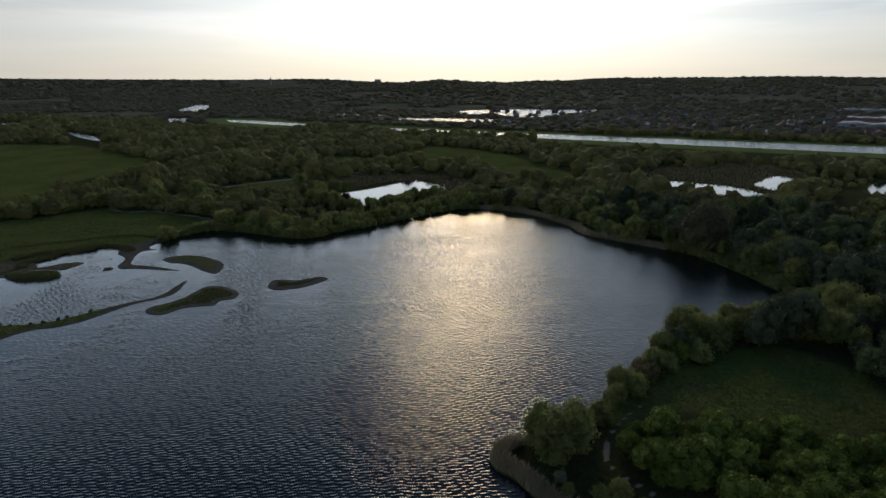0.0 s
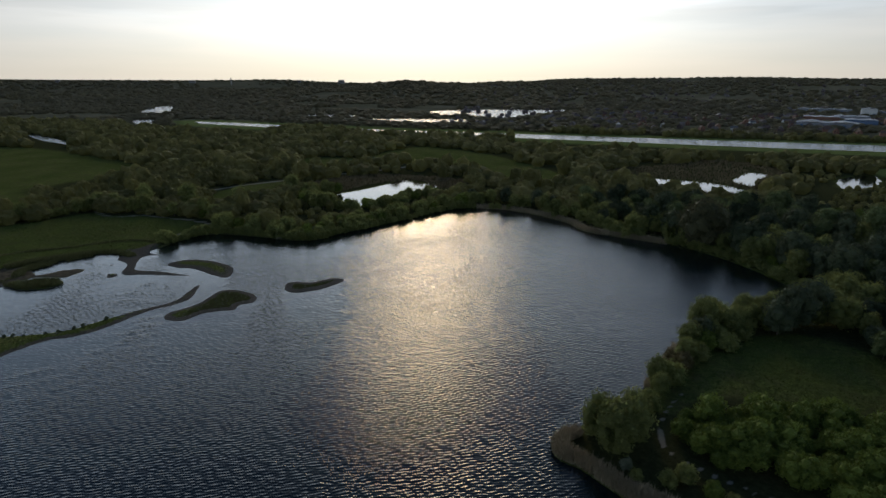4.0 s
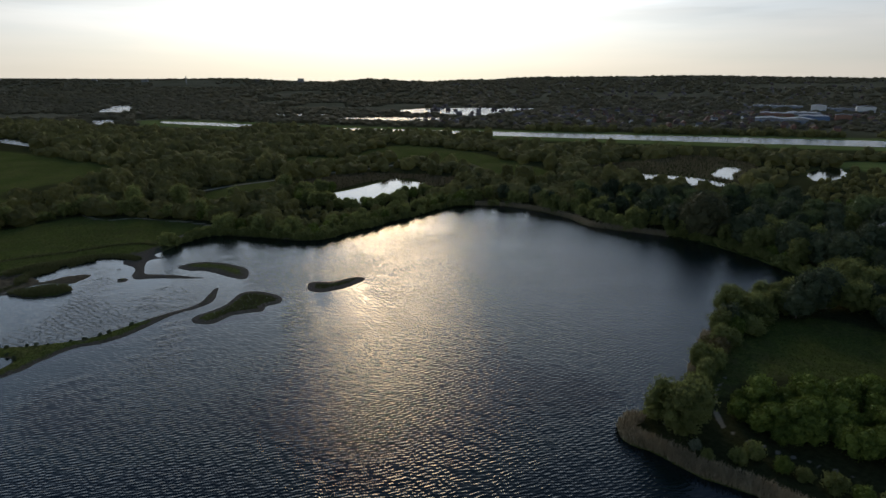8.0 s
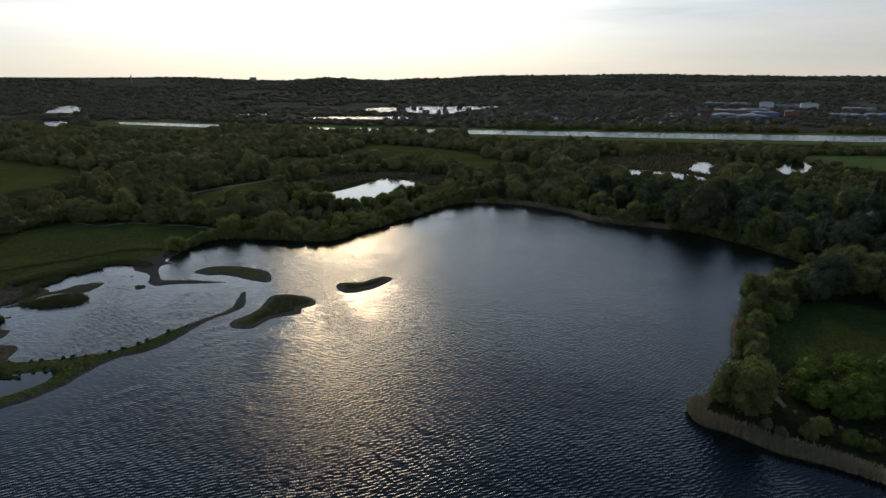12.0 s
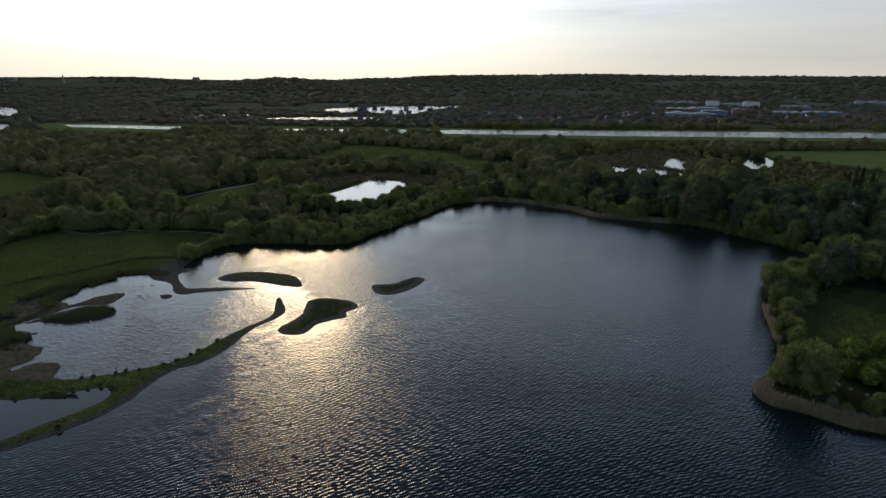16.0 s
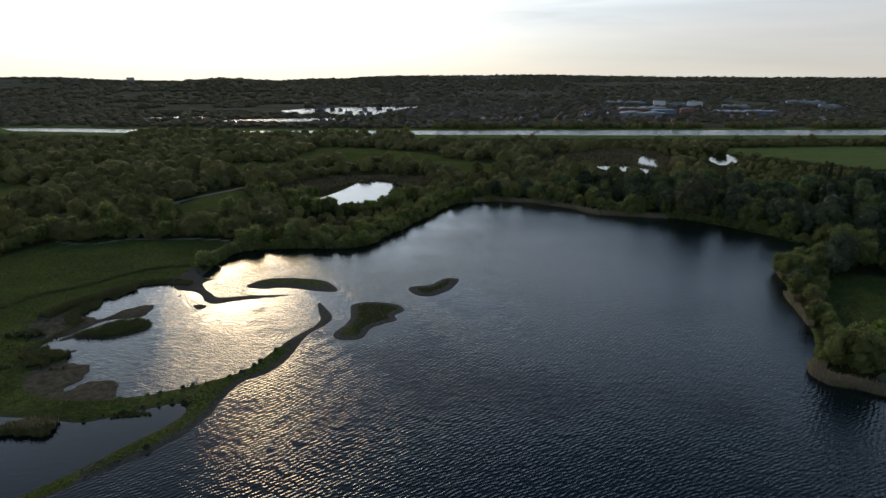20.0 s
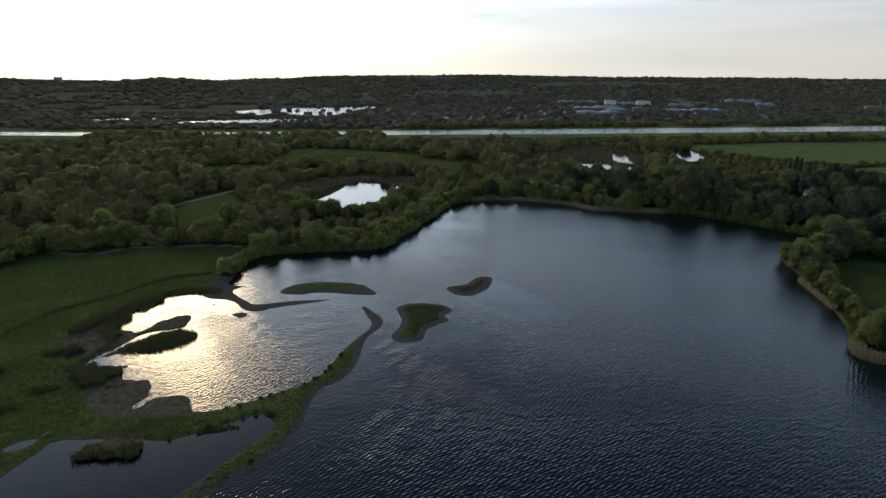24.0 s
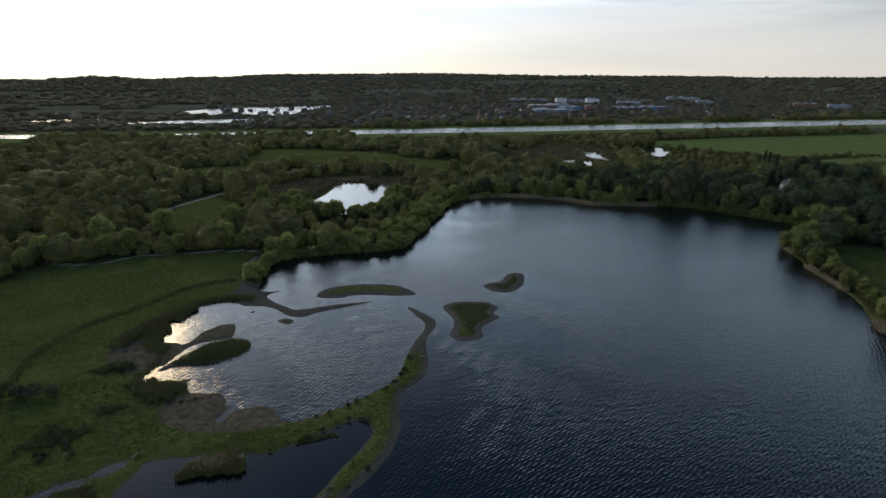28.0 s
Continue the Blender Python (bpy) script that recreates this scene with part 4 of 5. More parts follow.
size = np.where((X > 60) & (Y > 345 - 0.25 * np.maximum(X - 200, 0)), np.minimum(size, 1.0), size)
size = np.where((X > 240) & (Y > 345), np.minimum(size, 0.42), size)
scatter("woodland_near", "mixed willow and oak woodland behind the lake", "woodland", MID, X, Y, size * np.where(rng.uniform(0, 1, len(X)) < 0.07, 1.45, 1.0), LEAF_WOOD, rng)
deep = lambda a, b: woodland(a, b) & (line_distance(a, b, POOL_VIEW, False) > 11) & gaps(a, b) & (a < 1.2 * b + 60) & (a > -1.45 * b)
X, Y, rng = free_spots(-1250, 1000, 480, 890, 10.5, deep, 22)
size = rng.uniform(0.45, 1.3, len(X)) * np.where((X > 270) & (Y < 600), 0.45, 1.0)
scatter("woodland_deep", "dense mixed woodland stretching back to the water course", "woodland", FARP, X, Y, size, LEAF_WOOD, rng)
# hedges and single bushes in the middle distance
H = np.concatenate([curve([(-61, 540), (-25, 528), (0, 508), (18, 497)], False, 5), curve([(395, 430), (470, 455), (600, 440), (900, 425)], False, 16), curve([(400, 390), (480, 400), (640, 395)], False, 12),
                    np.array([(-96, 562), (-92, 563), (-3, 520), (-60, 545)])])
scatter("hedgerow", "dark field hedges between the meadows", "hedge", FARP, H[:, 0], H[:, 1], (0.3, 0.6), LEAF_WOOD, np.random.default_rng(4))


def country(X, Y):
    """Where hedges, gardens and woods grow in the far country."""
    r = np.hypot(X, Y)
    n = np.array([noise.noise((a * 0.002, b * 0.0016, 2.0)) + 0.5 * noise.noise((a * 0.006, b * 0.006, 5.0)) for a, b in zip(X, Y)])
    ok = (r < 4850) & (np.abs(X) < 1.5 * Y + 100) & (n > -0.3) & (line_distance(X, Y, CANAL, True) > 46) & (signed(X, Y, CANAL) < 0)
    for p in FAR_WATERS:
        for k in (0, 40):
            ok &= signed(X * (1 + k / r), Y * (1 + k / r), p) < -5
    return ok


X, Y, rng = free_spots(-2000, 1900, 905, 1900, 22, country, 31)
# leaves from here to the skyline carry the haze in their colour
scatter("far_trees", "trees and hedges beyond the water course", "woodland", VFAR, X, Y, (0.5, 1.0), LEAF_FAR_HAZED, rng, 0.5)
belt = lambda a, b: (b > 880 - 0.0683 * a + 42) & (b < 880 - 0.0683 * a + 78) & (np.array([noise.noise((u * 0.012, v * 0.012, 6.0)) for u, v in zip(a, b)]) > -0.22)
X, Y, rng = free_spots(60, 1500, 800, 990, 9.5, belt, 36)
scatter("bank_belt", "belt of trees along the far bank of the water course", "woodland", FARP, X, Y, (0.55, 1.15), LEAF_WOOD, rng)
X, Y, rng = free_spots(-1150, -250, 2250, 3000, 24, lambda a, b: np.hypot((a + 700) / 400, (b - 2680) / 450) < 1, 34)
scatter("hill_wood", "dense wood on a low hill in the distance", "woodland", VFAR, X, Y, (0.6, 1.2), LEAF_FAR_HAZED, rng, 1.0)
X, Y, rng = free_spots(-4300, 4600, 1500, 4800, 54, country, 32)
scatter("hill_trees", "wooded slopes and gardens on the far hills", "woodland", VFAR, X, Y, (0.9, 1.6), LEAF_FAR_HAZED, rng, 1.0)
azs = np.radians(np.arange(-62, 62, 0.09))
X, Y = -np.sin(azs) * 4500, np.cos(azs) * 4500
scatter("skyline_trees", "line of trees along the far ridge", "woodland", VFAR, X, Y, (0.5, 1.1), LEAF_FAR_HAZED, np.random.default_rng(33), 1.0)


def blades(name, label, X, Y, height, width_b, mat, rng, lean=0.25, cat="reeds"):
    """Upright stems, each a narrow pointed strip."""
    n = len(X)
    Z = height_at(X, Y) - 0.1
    a = rng.uniform(0, 6.283, n)
    h = height * rng.uniform(0.6, 1.15, n)
    d = np.stack([np.cos(a), np.sin(a)], -1) * width_b * rng.uniform(0.6, 1.3, (n, 1))
    t = rng.normal(0, lean, (n, 2)) * h[:, None]
    b0 = np.stack([X - d[:, 0], Y - d[:, 1], np.maximum(Z, -0.1)], -1)
    b1 = np.stack([X + d[:, 0], Y + d[:, 1], np.maximum(Z, -0.1)], -1)
    m0, m1 = (b + np.stack([t[:, 0] * 0.4, t[:, 1] * 0.4, h * 0.6], -1) for b in (b0 * (1, 1, 1), b1))
    p = np.stack([X + t[:, 0], Y + t[:, 1], np.maximum(Z, -0.1) + h], -1)
    v = np.stack([b0, b1, m1, m0, p], 1).reshape(-1, 3)
    k = np.arange(n)[:, None] * 5
    return tagged(new(name, mesh_np(name, v, np.concatenate([k + (0, 1, 2), k + (0, 2, 3), k + (3, 2, 4)]), mat)), label, cat, kind="stuff")


def strip(line, inner, outer, per_metre, seed):
    """Random spots in a band beside a line of the plan."""
    rng = np.random.default_rng(seed)
    seg = np.diff(line, axis=0)
    ln = np.hypot(seg[:, 0], seg[:, 1])
    n = int(ln.sum() * per_metre)
    i = rng.choice(len(seg), n, p=ln / ln.sum())
    u = rng.uniform(0, 1, n)[:, None]
    nrm = np.stack([seg[i, 1], -seg[i, 0]], -1) / ln[i][:, None]
    p = line[i] + seg[i] * u + nrm * rng.uniform(inner, outer, n)[:, None]
    return p[:, 0], p[:, 1], rng


def patch(poly, n, seed, margin=0.0):
    rng = np.random.default_rng(seed)
    lo, hi = poly.min(0), poly.max(0)
    X, Y = rng.uniform(lo[0], hi[0], n), rng.uniform(lo[1], hi[1], n)
    ok = signed(X, Y, poly) > margin
    return X[ok], Y[ok], rng


for nm, ln, i0, i1, per, hgt in (("reed_bed", curve([(92, 134), (87.5, 129), (88, 122.5), (94, 119.3), (103, 112), (113, 107.5), (124, 101)], False), -3.6, 0.6, 95, 2.5),
                                 ("reed_bed", curve([(126, 190), (119.5, 175), (113, 160)], False), -1.5, 0.8, 40, 2.2), ("reed_bed", curve([(150, 221), (144, 218.5), (137.5, 206)], False), -2.0, 0.8, 50, 2.3),
                                 ("reed_bed", curve([(24, 380.5), (46, 380), (71, 367.5), (89, 352), (98, 336), (112, 329.5), (135, 321.5), (142, 318)], False), -4.0, 1.5, 40, 2.8)):
    x, y, rng = strip(ln, i0, i1, per, 70 + per)
    blades(nm, "pale dry reeds standing along the water's edge", x, y, hgt, 0.10, REED, rng)
x, y, rng = patch(REED_ISLE, 5200, 81, 0.6)
blades("rush_island", "tall green rushes covering a small island", x, y, 1.7, 0.09, RUSH, rng, cat="rushes")
for px, py, rx, ry, n, hgt in ((-140.5, 127.5, 8.5, 4.6, 4600, 2.0), (-157, 166, 7.5, 5.5, 3600, 1.9), (-163, 209, 4, 9, 2200, 1.3), (-157, 224, 4, 7, 1500, 1.2), (-172, 127, 9, 3, 1800, 1.0), (-117, 131, 6, 1.5, 700, 0.8), (-142, 234.5, 10, 1.8, 900, 1.0)):
    rng = np.random.default_rng(int(abs(px * 7 + py)))
    a = rng.uniform(0, 6.283, n)
    r = np.sqrt(rng.uniform(0, 1, n)) * (0.8 + 0.22 * np.sin(3 * a + px) + 0.12 * np.sin(7 * a + py))
    blades("rush_clump", "clump of brown and green rushes by the pool", px + np.cos(a) * r * rx, py + np.sin(a) * r * ry, hgt, 0.09, RUSH, rng, cat="rushes")
x, y, rng = patch(SCRUB_POND, 9000, 91)
blades("reed_marsh", "brown reed marsh beside the pond", x, y, 2.0, 0.28, MARSH_REED, rng, cat="reeds")
x, y, rng = patch(SCRUB_MARSH, 9000, 92)
ok = shore_at(x, y) > 0
blades("reed_marsh", "brown reed marsh round the shallow pools", x[ok], y[ok], 2.2, 0.3, MARSH_REED, rng, cat="reeds")
# rough grass: tussocks on the meadow, the bank and the islands
x, y, rng = patch(MEADOW_WEST, 330000, 93)
ok = (shore_at(x, y) > 1.2) & (x > -260) & (y > 95) & (np.max([signed(x, y, p) for p in (MUD + [TEE, ISLE_A, ISLE_B, ISLE_C])], axis=0) < 0)
tn = np.array([noise.noise((a * 0.05, b * 0.05, 7.0)) for a, b in zip(x, y)])
ok &= tn > rng.uniform(-0.6, 0.35, len(tn))
blades("meadow_tussocks", "rough tussocky grass on the west meadow", x[ok], y[ok], 0.42, 0.22, TUFT, rng, 0.5, "grass")
for p, mg, n in ((ISLE_A, 3.0, 500), (ISLE_B, 2.6, 1500), (ISLE_C, 2.2, 1300)):
    x, y, rng = patch(p, n, n, mg)
    blades("island_grass", "low green plants on the shingle island", x, y, 0.35, 0.16, TUFT, rng, 0.5, "grass")
x, y, rng = patch(FIELD_POINT, 9000, 95, 0.5)
blades("meadow_grass", "long grass in the meadow on the point", x, y, 0.4, 0.2, TUFT, rng, 0.5, "grass")

# a ditch overgrown with sedge across the meadow, and sedge at the foot of the belt
x, y, rng = strip(TRACK, -1.6, 1.6, 26, 101)
blades("sedge_ditch", "dark sedge growing along a shallow meadow ditch", x, y, 0.75, 0.16, RUSH, rng, 0.4, "sedge")
x, y, rng = strip(curve(FAR_BANK[:9], False), -1.2, 0.5, 20, 102)
blades("bank_sedge", "dark sedge and roots along the shaded bank", x, y, 0.9, 0.14, RUSH, rng, 0.4, "sedge")
x, y, rng = strip(curve(LAGOON[13:], False), -4.5, 0.4, 60, 103)
blades("lagoon_rushes", "tall green rushes along the edge of the lagoon", x, y, 1.4, 0.1, RUSH, rng, 0.3, "rushes")
x, y, rng = strip(curve(LAGOON[9:14], False), -2.5, 0.3, 25, 104)
blades("lagoon_rushes", "thin green rushes at the muddy edge of the lagoon", x, y, 0.8, 0.08, RUSH, rng, 0.3, "rushes")
rng = np.random.default_rng(106)
blades("rush_clump", "dry tan reeds standing in the middle of a rush clump", -140.5 + rng.normal(0, 2.6, 1300).clip(-6, 6), 128 + rng.normal(0, 1.2, 1300).clip(-2.5, 2.5), 2.2, 0.09, REED, rng, 0.2, "reeds")
x, y, rng = strip(curve([(-176, 201), (-169.5, 212.5), (-164, 219.5), (-159, 225), (-153, 229.5)], False), -2.2, 3.2, 130, 107)
blades("rush_belt", "dense belt of dark green rushes on the lagoon shore", x, y, 2.1, 0.1, RUSH, rng, 0.25, "rushes")
for px, py, rx, ry, n, hgt in ((-172.5, 186, 6.5, 3.5, 1300, 1.3), (-180, 152, 8, 5, 2200, 0.9), (-163, 171.5, 4.5, 4.5, 1500, 1.7), (-169, 160.5, 5, 2.5, 900, 1.0)):
    rng = np.random.default_rng(int(abs(px * 5 + py)))
    a = rng.uniform(0, 6.283, n)
    r = np.sqrt(rng.uniform(0, 1, n)) * (0.75 + 0.3 * np.sin(3 * a + px) + 0.15 * np.sin(7 * a + py))
    blades("sedge_patch", "dark rough sedge and brambles in the wet meadow", px + np.cos(a) * r * rx, py + np.sin(a) * r * ry, hgt, 0.13, RUSH, rng, 0.4, "sedge")
# pale stones on the shingle islands
for p, n in ((ISLE_A, 120), (ISLE_B, 320), (ISLE_C, 130)):
    x, y, rng = patch(p, n, n + 5, 0.8)
    scatter("shingle_stones", "pale stones strewn over the shingle island", "stones", [(ICO_V * (0.14, 0.1, 0.08), ICO_F)], x, y, (0.4, 1.3), STONE, rng, 0.0)

# ---- buildings ----
BRICK = plain("brick_wall", (0.20, 0.10, 0.07), (0.30, 0.17, 0.12), 1.0)
RENDER_WHITE = plain("white_render", (0.62, 0.61, 0.58), (0.78, 0.77, 0.74), 0.6)
TILE = plain("roof_tiles", (0.10, 0.065, 0.055), (0.17, 0.12, 0.10), 0.8)
SLATE = plain("slate", (0.09, 0.095, 0.105), (0.16, 0.165, 0.175), 0.8)
CLAD = plain("pale_cladding", (0.24, 0.26, 0.29), (0.33, 0.35, 0.38), 0.08, 0.45)
CLAD_BLUE = plain("blue_cladding", (0.10, 0.16, 0.27), (0.15, 0.22, 0.34), 0.08, 0.5)
SHEET_ROOF = plain("sheet_roof", (0.13, 0.14, 0.16), (0.22, 0.23, 0.25), 0.05, 0.5)
CONCRETE = plain("concrete", (0.28, 0.27, 0.26), (0.42, 0.41, 0.39), 0.4)
GLASS = Mat("window_glass", 0.08, 0.5).colour((0.02, 0.025, 0.03))
TIMBER = plain("weathered_timber", (0.16, 0.13, 0.10), (0.30, 0.26, 0.21), 3.0)


def gable_mesh(name, w_, l_, h0, h1, mat, over=0.0, thick=0.25):
    """A pitched roof of two slabs with an overhang."""
    bm = bmesh.new()
    a, b = w_ / 2 + over, l_ / 2 + over
    drop = (h1 - h0) * over / (w_ / 2)
    for s in (-1, 1):
        lo = [bm.verts.new((s * a, y, h0 - drop)) for y in (-b, b)] + [bm.verts.new((0, y, h1)) for y in (b, -b)]
        up = [bm.verts.new((v.co.x, v.co.y, v.co.z + thick)) for v in lo]
        for f in ((0, 1, 2, 3), (7, 6, 5, 4), (0, 4, 5, 1), (1, 5, 6, 2), (2, 6, 7, 3), (3, 7, 4, 0)):
            q = [lo[i] if i < 4 else up[i - 4] for i in f]
            bm.faces.new(q if s > 0 else q[::-1])
    return from_bm(name, bm, mat)


def walls_mesh(name, w_, l_, h0, h1, mat):
    """Four walls with gable ends."""
    bm = bmesh.new()
    a, b = w_ / 2, l_ / 2
    lo = [bm.verts.new((x, y, -1.5)) for x, y in ((-a, -b), (a, -b), (a, b), (-a, b))]
    up = [bm.verts.new((v.co.x, v.co.y, h0)) for v in lo]
    r0, r1 = bm.verts.new((0, -b, h1)), bm.verts.new((0, b, h1))
    bm.faces.new((lo[0], lo[1], up[1], r0, up[0]))
    bm.faces.new((lo[2], lo[3], up[3], r1, up[2]))
    bm.faces.new((lo[1], lo[2], up[2], up[1]))
    bm.faces.new((lo[3], lo[0], up[0], up[3]))
    bm.faces.new((up[0], r0, r1, up[3]))
    bm.faces.new((up[1], up[2], r1, r0))
    return from_bm(name, bm, mat)


def slab(name, x0, x1, y0, y1, z0, z1, mat):
    bm = bmesh.new()
    box(bm, x0, x1, y0, y1, z0, z1)
    return from_bm(name, bm, mat)


def house(name, label, w_, l_, h0, h1, wall, roof, group="", panes=2):
    th = tagged(new(name), label, "house", group)
    part("wall", walls_mesh("wall", w_, l_, h0, h1, wall), th)
    part("roof", gable_mesh("roof", w_, l_, h0, h1, roof, 0.4), th)
    stack_part = part("chimney", slab("chimney", -0.4, 0.4, l_ * 0.3, l_ * 0.3 + 0.9, h0, h1 + 1.2, BRICK), th)
    pane = slab("window", -0.6, 0.6, -0.05, 0.05, 0, 1.2, GLASS)
    if not group:
        sill, bar = slab("sill", -0.75, 0.75, -0.16, 0.06, -0.12, 0.0, CONCRETE), slab("frame", -0.05, 0.05, -0.09, 0.0, 0.0, 1.2, RENDER_WHITE)
        pot = slab("chimney_pot", -0.18, 0.18, -0.18, 0.18, 0.0, 0.7, TILE)
        for k, z in [(i, j) for i in range(panes) for j in (0.9, 3.4)]:
            for m_ in (pose(-w_ / 4 + k * w_ / 2, -l_ / 2 - 0.02, z), pose(w_ / 2 + 0.02, -l_ / 4 + k * l_ / 2, z, 0, 0, 90)):
                win = part("window", pane, th, m=m_)
                part("sill", sill, win, "pale stone sill")
                part("frame", bar, win, "white window frame")
        part("chimney_pot", pot, stack_part, "red clay chimney pot", m=pose(0, l_ * 0.3 + 0.45, h1 + 1.2))
        return th
    for k in range(panes):
        for z in (0.9, 3.4):
            part("window", pane, th, m=pose(-w_ / 4 + k * w_ / 2, -l_ / 2 - 0.02, z))
            part("window", pane, th, m=pose(w_ / 2 + 0.02, -l_ / 4 + k * l_ / 2, z, 0, 0, 90))
    return th


def ground_at(x, y):
    return float(height_at(x, y)[0])


cottage = house("house", "white-walled house with a dark slate roof among trees", 8.5, 13, 6.4, 10.0, RENDER_WHITE, SLATE)
cottage.matrix_basis = pose(243.0, 301.0, ground_at(243.0, 301.0) + 1.0, 0, 0, -38)
wing = house("house", "low white house wing with a slate roof among trees", 7, 9, 5.4, 8.6, RENDER_WHITE, SLATE)
wing.matrix_basis = pose(252.5, 294.5, ground_at(252.5, 294.5) + 1.0, 0, 0, -38)
yard = tagged(new("paved_yard"), "pale concrete yard beside the white house", "yard")
part("slab", slab("slab", -7, 7, -5, 5, -0.6, 0.12, CONCRETE), yard)
yard.matrix_basis = pose(231.5, 310.0, ground_at(231.5, 310.0) + 0.25, 0, 0, -38)

rng = np.random.default_rng(12)
brick_house = house("house", "small red-brick house with a brown tiled roof", 7.5, 9.5, 5.2, 8.4, BRICK, TILE, "houses on the hillside")
pale_house = house("house", "small pale house with a slate roof", 7.5, 10.5, 5.2, 8.2, RENDER_WHITE, SLATE, "houses on the hillside")
spots = []
while len(spots) < 110:
    a, r = rng.uniform(-40, 2), rng.uniform(1050, 1500)
    x, y = -math.sin(radians(-a * -1)) * r, math.cos(radians(a)) * r
    x = math.sin(radians(-a)) * r
    if y > 985 and 150 < x < 1000:
        spots.append((x, y))
for k, (x, y) in enumerate(spots):
    th = pale_house if k % 9 == 3 else brick_house
    m = pose(x, y, ground_at(x, y), 0, 0, float(rng.choice([0, 90]) + rng.uniform(-25, 25)))
    if k in (0, 3):
        th.matrix_basis = m
    else:
        copy_thing(th, m)
# the far town: hundreds of roofs
vs, fs, off = [], [], 0
hv = np.array([(-4, -5, -1), (4, -5, -1), (4, 5, -1), (-4, 5, -1), (-4, -5, 5.5), (4, -5, 5.5), (4, 5, 5.5), (-4, 5, 5.5), (0, -5, 8.5), (0, 5, 8.5)], float)
hf = np.array([(0, 1, 5), (0, 5, 4), (1, 2, 6), (1, 6, 5), (2, 3, 7), (2, 7, 6), (3, 0, 4), (3, 4, 7), (4, 5, 8), (6, 7, 9), (5, 6, 9), (5, 9, 8), (7, 4, 8), (7, 8, 9)])
for k in range(900):
    a, r = rng.uniform(-56, 8), rng.uniform(1500, 3900) if k > 260 else rng.uniform(1000, 1500)
    x, y = math.sin(radians(-a)) * r, math.cos(radians(a)) * r
    t, s = rng.uniform(0, 6.283), rng.uniform(0.7, 1.2)
    if y < 985 + 0.1 * abs(x):
        continue
    q = hv * (s * rng.uniform(0.8, 1.3), s, s * 0.9)
    vs.append(np.stack([q[:, 0] * math.cos(t) - q[:, 1] * math.sin(t) + x, q[:, 0] * math.sin(t) + q[:, 1] * math.cos(t) + y, q[:, 2] + ground_at(x, y)], -1))
    fs.append(hf + off)
    off += 10
town = Mat("town_walls", 0.8)
town_m = town.colour(town.mix(town.pos.outputs["Random Per Island"], (0.09, 0.065, 0.058), (0.20, 0.18, 0.17)))
tagged(new("far_town", mesh_np("far_town", np.concatenate(vs), np.concatenate(fs), town_m)), "rows of brick and pale houses on the far hillside", "town", kind="stuff")


def warehouse(label, w_, l_, h, wall, bays=3):
    th = tagged(new("warehouse"), label, "warehouse", "industrial estate")
    part("wall", slab("wall", -w_ / 2, w_ / 2, -l_ / 2, l_ / 2, -2, h, wall), th)
    bw = w_ / bays
    rf = gable_mesh("roof", bw, l_, h, h + bw * 0.07, SHEET_ROOF, 0.0, 0.4)
    for k in range(bays):
        part("roof", rf, th, m=pose(-w_ / 2 + bw * (k + 0.5), 0, 0.02))
    door = slab("door", -2.2, 2.2, -0.1, 0.1, 0, 4.5, CLAD_BLUE if wall is not CLAD_BLUE else CLAD)
    for k in range(max(2, int(w_ // 18))):
        part("door", door, th, m=pose(-w_ / 2 + 9 + k * 16, -l_ / 2 - 0.06, 0))
    return th


for x, y, w_, l_, h, wall, bays, turn, lab in (
    (735, 1460, 30, 24, 15, RENDER_WHITE, 1, -22, "tall white-clad industrial block on the estate"), (822, 1432, 36, 24, 14, RENDER_WHITE, 1, -22, "tall white-clad industrial block on the estate"),
    (575, 1285, 62, 36, 9, BRICK, 3, -20, "brown brick warehouse with a ridged grey roof"), (640, 1310, 60, 36, 9, CLAD, 3, -20, "pale warehouse with a ribbed sheet roof"),
    (535, 1150, 95, 40, 7, CLAD, 2, -20, "broad low pale shed with a shallow roof"), (612, 1205, 50, 34, 9, CLAD_BLUE, 2, -20, "blue-clad warehouse with a grey roof"),
    (655, 1185, 26, 18, 13, BRICK, 1, -20, "dark red brick factory block"), (680, 1550, 110, 24, 8, CLAD, 4, -18, "long pale-clad warehouse with a grey roof"),
    (790, 1475, 70, 24, 7, CLAD, 3, -22, "long pale-clad warehouse with a grey roof"), (765, 1195, 60, 38, 7, CLAD, 3, -24, "pale warehouse with a ribbed sheet roof"),
    (835, 1180, 70, 36, 8, CLAD_BLUE, 3, -24, "blue-clad warehouse with a grey roof"), (900, 1370, 64, 26, 8, CLAD, 3, -28, "long pale-clad warehouse with a grey roof"),
    (1185, 1475, 95, 30, 9, CLAD, 3, -32, "long pale-clad warehouse with a grey roof"), (1130, 1325, 46, 26, 9, CLAD, 2, -32, "pale warehouse with a ribbed sheet roof"),
    (1290, 1130, 60, 26, 10, BRICK, 3, -40, "dark red brick factory block"), (1350, 1085, 50, 24, 8, CLAD, 2, -42, "long pale-clad warehouse with a grey roof")):
    warehouse(lab, w_, l_, h, wall, bays).matrix_basis = pose(x, y, ground_at(x, y) + 1.0, 0, 0, turn)

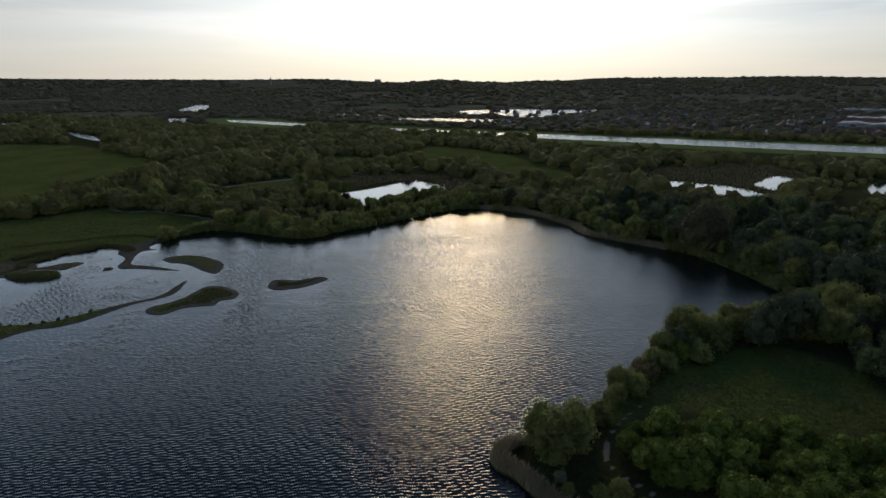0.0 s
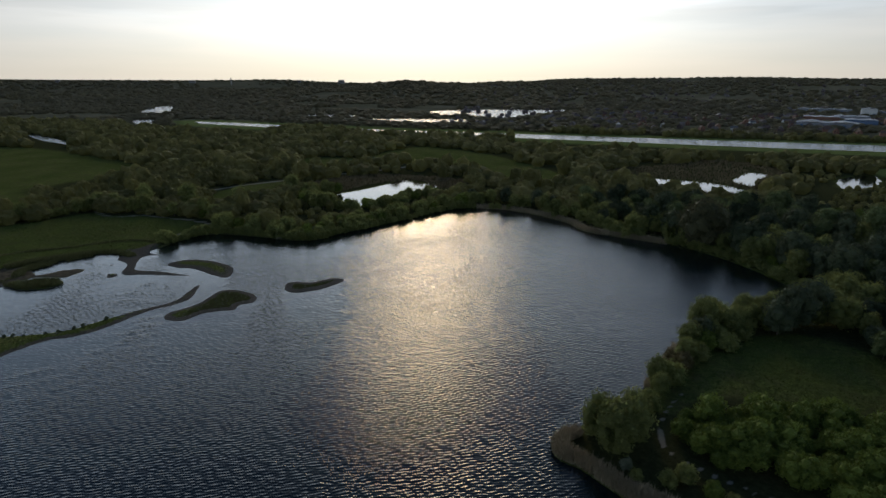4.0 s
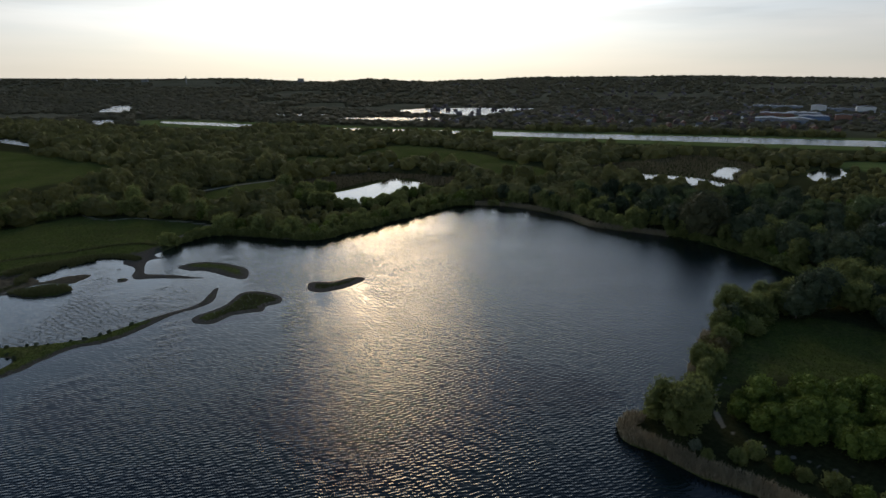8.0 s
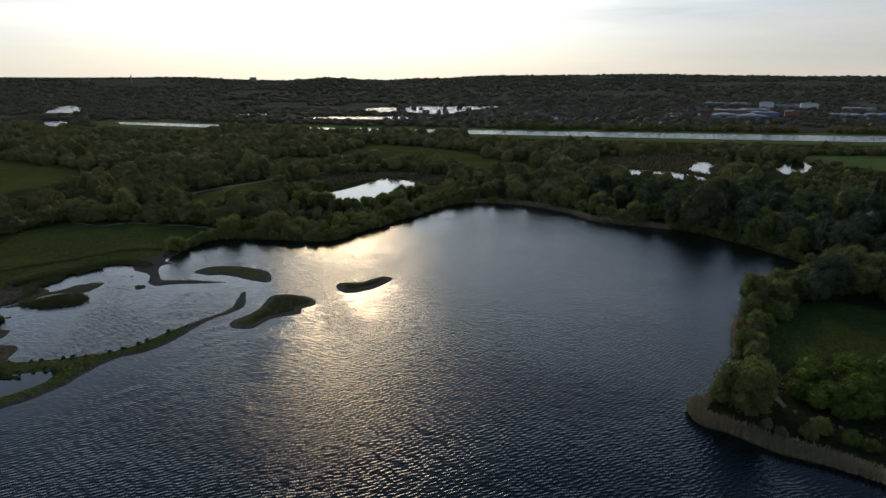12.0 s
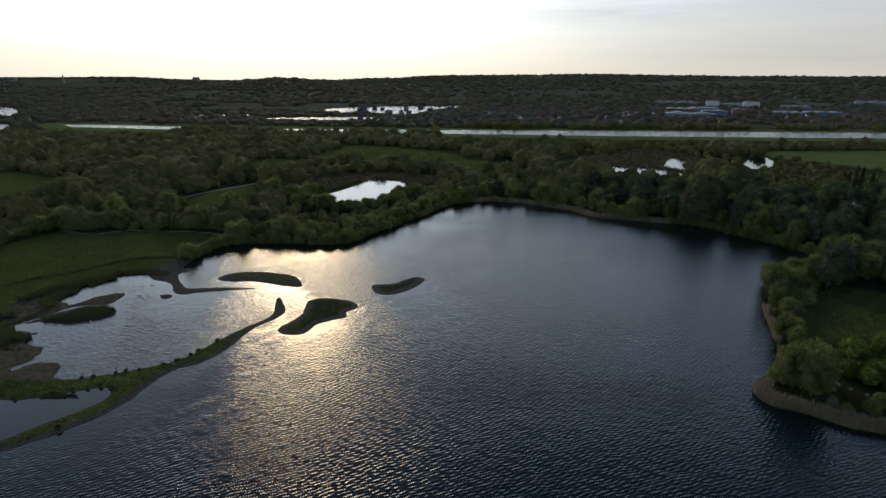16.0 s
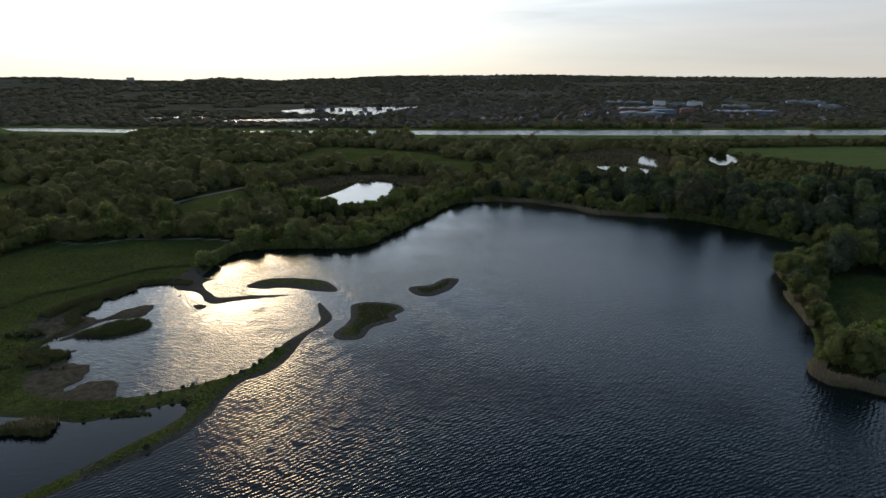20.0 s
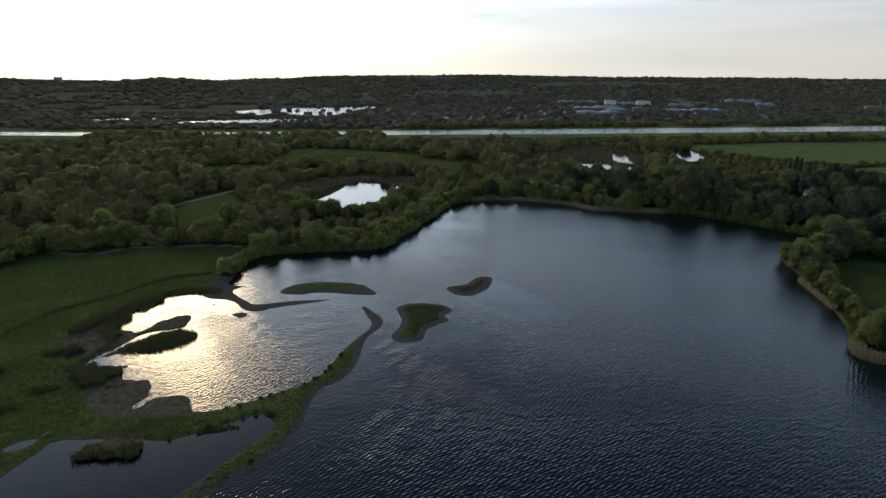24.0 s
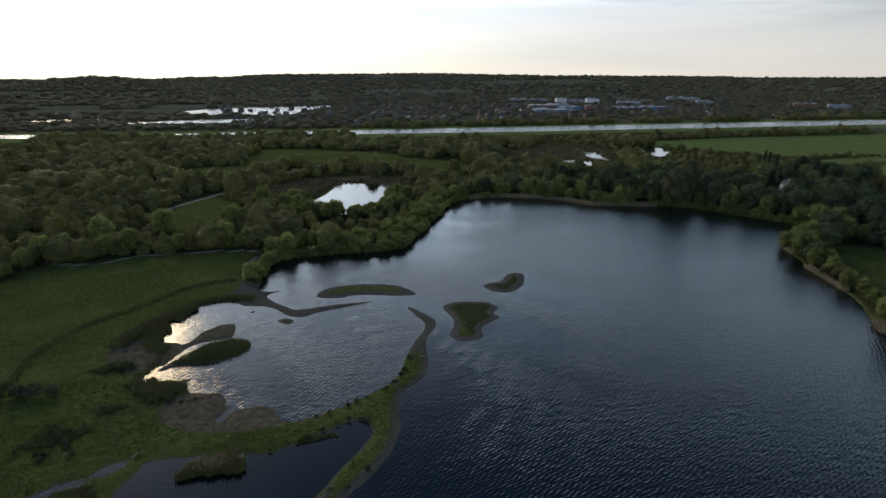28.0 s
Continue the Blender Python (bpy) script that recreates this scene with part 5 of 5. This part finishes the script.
# a tall chimney and blocks of flats on the skyline
bm = bmesh.new()
bmesh.ops.create_cone(bm, cap_ends=True, segments=20, radius1=4.2, radius2=3.0, depth=48, matrix=Matrix.Translation((0, 0, 22)))
stack = tagged(new("chimney_stack"), "tall slim concrete chimney on the skyline", "chimney")
part("shaft", from_bm("shaft", bm, CONCRETE), stack)
bm = bmesh.new()
bmesh.ops.create_cone(bm, cap_ends=True, segments=20, radius1=3.4, radius2=3.4, depth=4, matrix=Matrix.Translation((0, 0, 46)))
part("rim", from_bm("rim", bm, CONCRETE), stack, "darker concrete rim")
stack.matrix_basis = pose(-2207, 3512, ground_at(-2207, 3512))
for x, y, w_, h in ((-1650, 4100, 46, 30), (-2500, 3500, 40, 18), (-1900, 3900, 30, 16), (-3100, 3000, 24, 20), (-2750, 3350, 30, 16)):
    th = tagged(new("apartment_block"), "distant grey block of flats on the skyline", "building", "blocks of flats")
    part("wall", slab("wall", -w_ / 2, w_ / 2, -9, 9, -3, h, CONCRETE), th)
    part("roof", slab("roof", -w_ / 2 - 0.4, w_ / 2 + 0.4, -9.4, 9.4, h, h + 1, SLATE), th)
    for k in range(3):
        part("window", slab("window", -w_ / 2 + 2, w_ / 2 - 2, -9.15, -8.9, h * (0.25 + 0.22 * k), h * (0.25 + 0.22 * k) + 2, GLASS), th)
    th.matrix_basis = pose(x, y, ground_at(x, y), 0, 0, 20)

# a float on the lake and a timber gate on the bank
buoy = tagged(new("buoy"), "small dark marker buoy floating on the lake", "buoy")
bm = bmesh.new()
bmesh.ops.create_uvsphere(bm, u_segments=14, v_segments=8, radius=0.42, matrix=Matrix.Diagonal((1, 1, 0.8, 1)))
RUBBER = plain("dark_rubber", (0.02, 0.02, 0.022), (0.04, 0.04, 0.04), 4, 0.6)
part("float", from_bm("float", bm, RUBBER), buoy)
bm = bmesh.new()
bmesh.ops.create_cone(bm, cap_ends=True, segments=8, radius1=0.05, radius2=0.05, depth=0.7, matrix=Matrix.Translation((0, 0, 0.6)))
part("rod", from_bm("rod", bm, RUBBER), buoy)
buoy.matrix_basis = pose(62.1, 240.5, 0.08)
gate = tagged(new("timber_gate"), "weathered timber field gate on the grassy bank", "gate")
for k in (-1.5, 1.5):
    part("post", slab("post", k - 0.09, k + 0.09, -0.09, 0.09, -0.4, 1.35, TIMBER), gate)
for k in range(5):
    part("rail", slab("rail", -1.5, 1.5, -0.03, 0.03, 0.2 + 0.22 * k, 0.3 + 0.22 * k, TIMBER), gate)
gate.matrix_basis = pose(-159.3, 137.3, ground_at(-159.3, 137.3), 0, 0, 55) @ Matrix.Diagonal((0.65, 0.65, 0.65, 1))
platform = tagged(new("fishing_platform"), "small weathered timber fishing platform on the wooded bank", "platform")
for k in range(8):
    part("board", slab("board", -1.4, 1.4, -0.96 + 0.24 * k, -0.75 + 0.24 * k, 0.62, 0.67, TIMBER), platform)
for x, y in ((-1.3, -0.85), (1.3, -0.85), (-1.3, 0.85), (1.3, 0.85)):
    part("post", slab("post", x - 0.07, x + 0.07, y - 0.07, y + 0.07, -0.8, 0.62, TIMBER), platform)
part("rail", slab("rail", -1.4, 1.4, 0.84, 0.92, 1.45, 1.57, TIMBER), platform)
for x in (-1.3, 1.3):
    part("rail_post", slab("rail_post", x - 0.05, x + 0.05, 0.84, 0.92, 0.67, 1.45, TIMBER), platform)
platform.matrix_basis = pose(-72.5, 278.0, 0.3, 0, 0, 8)
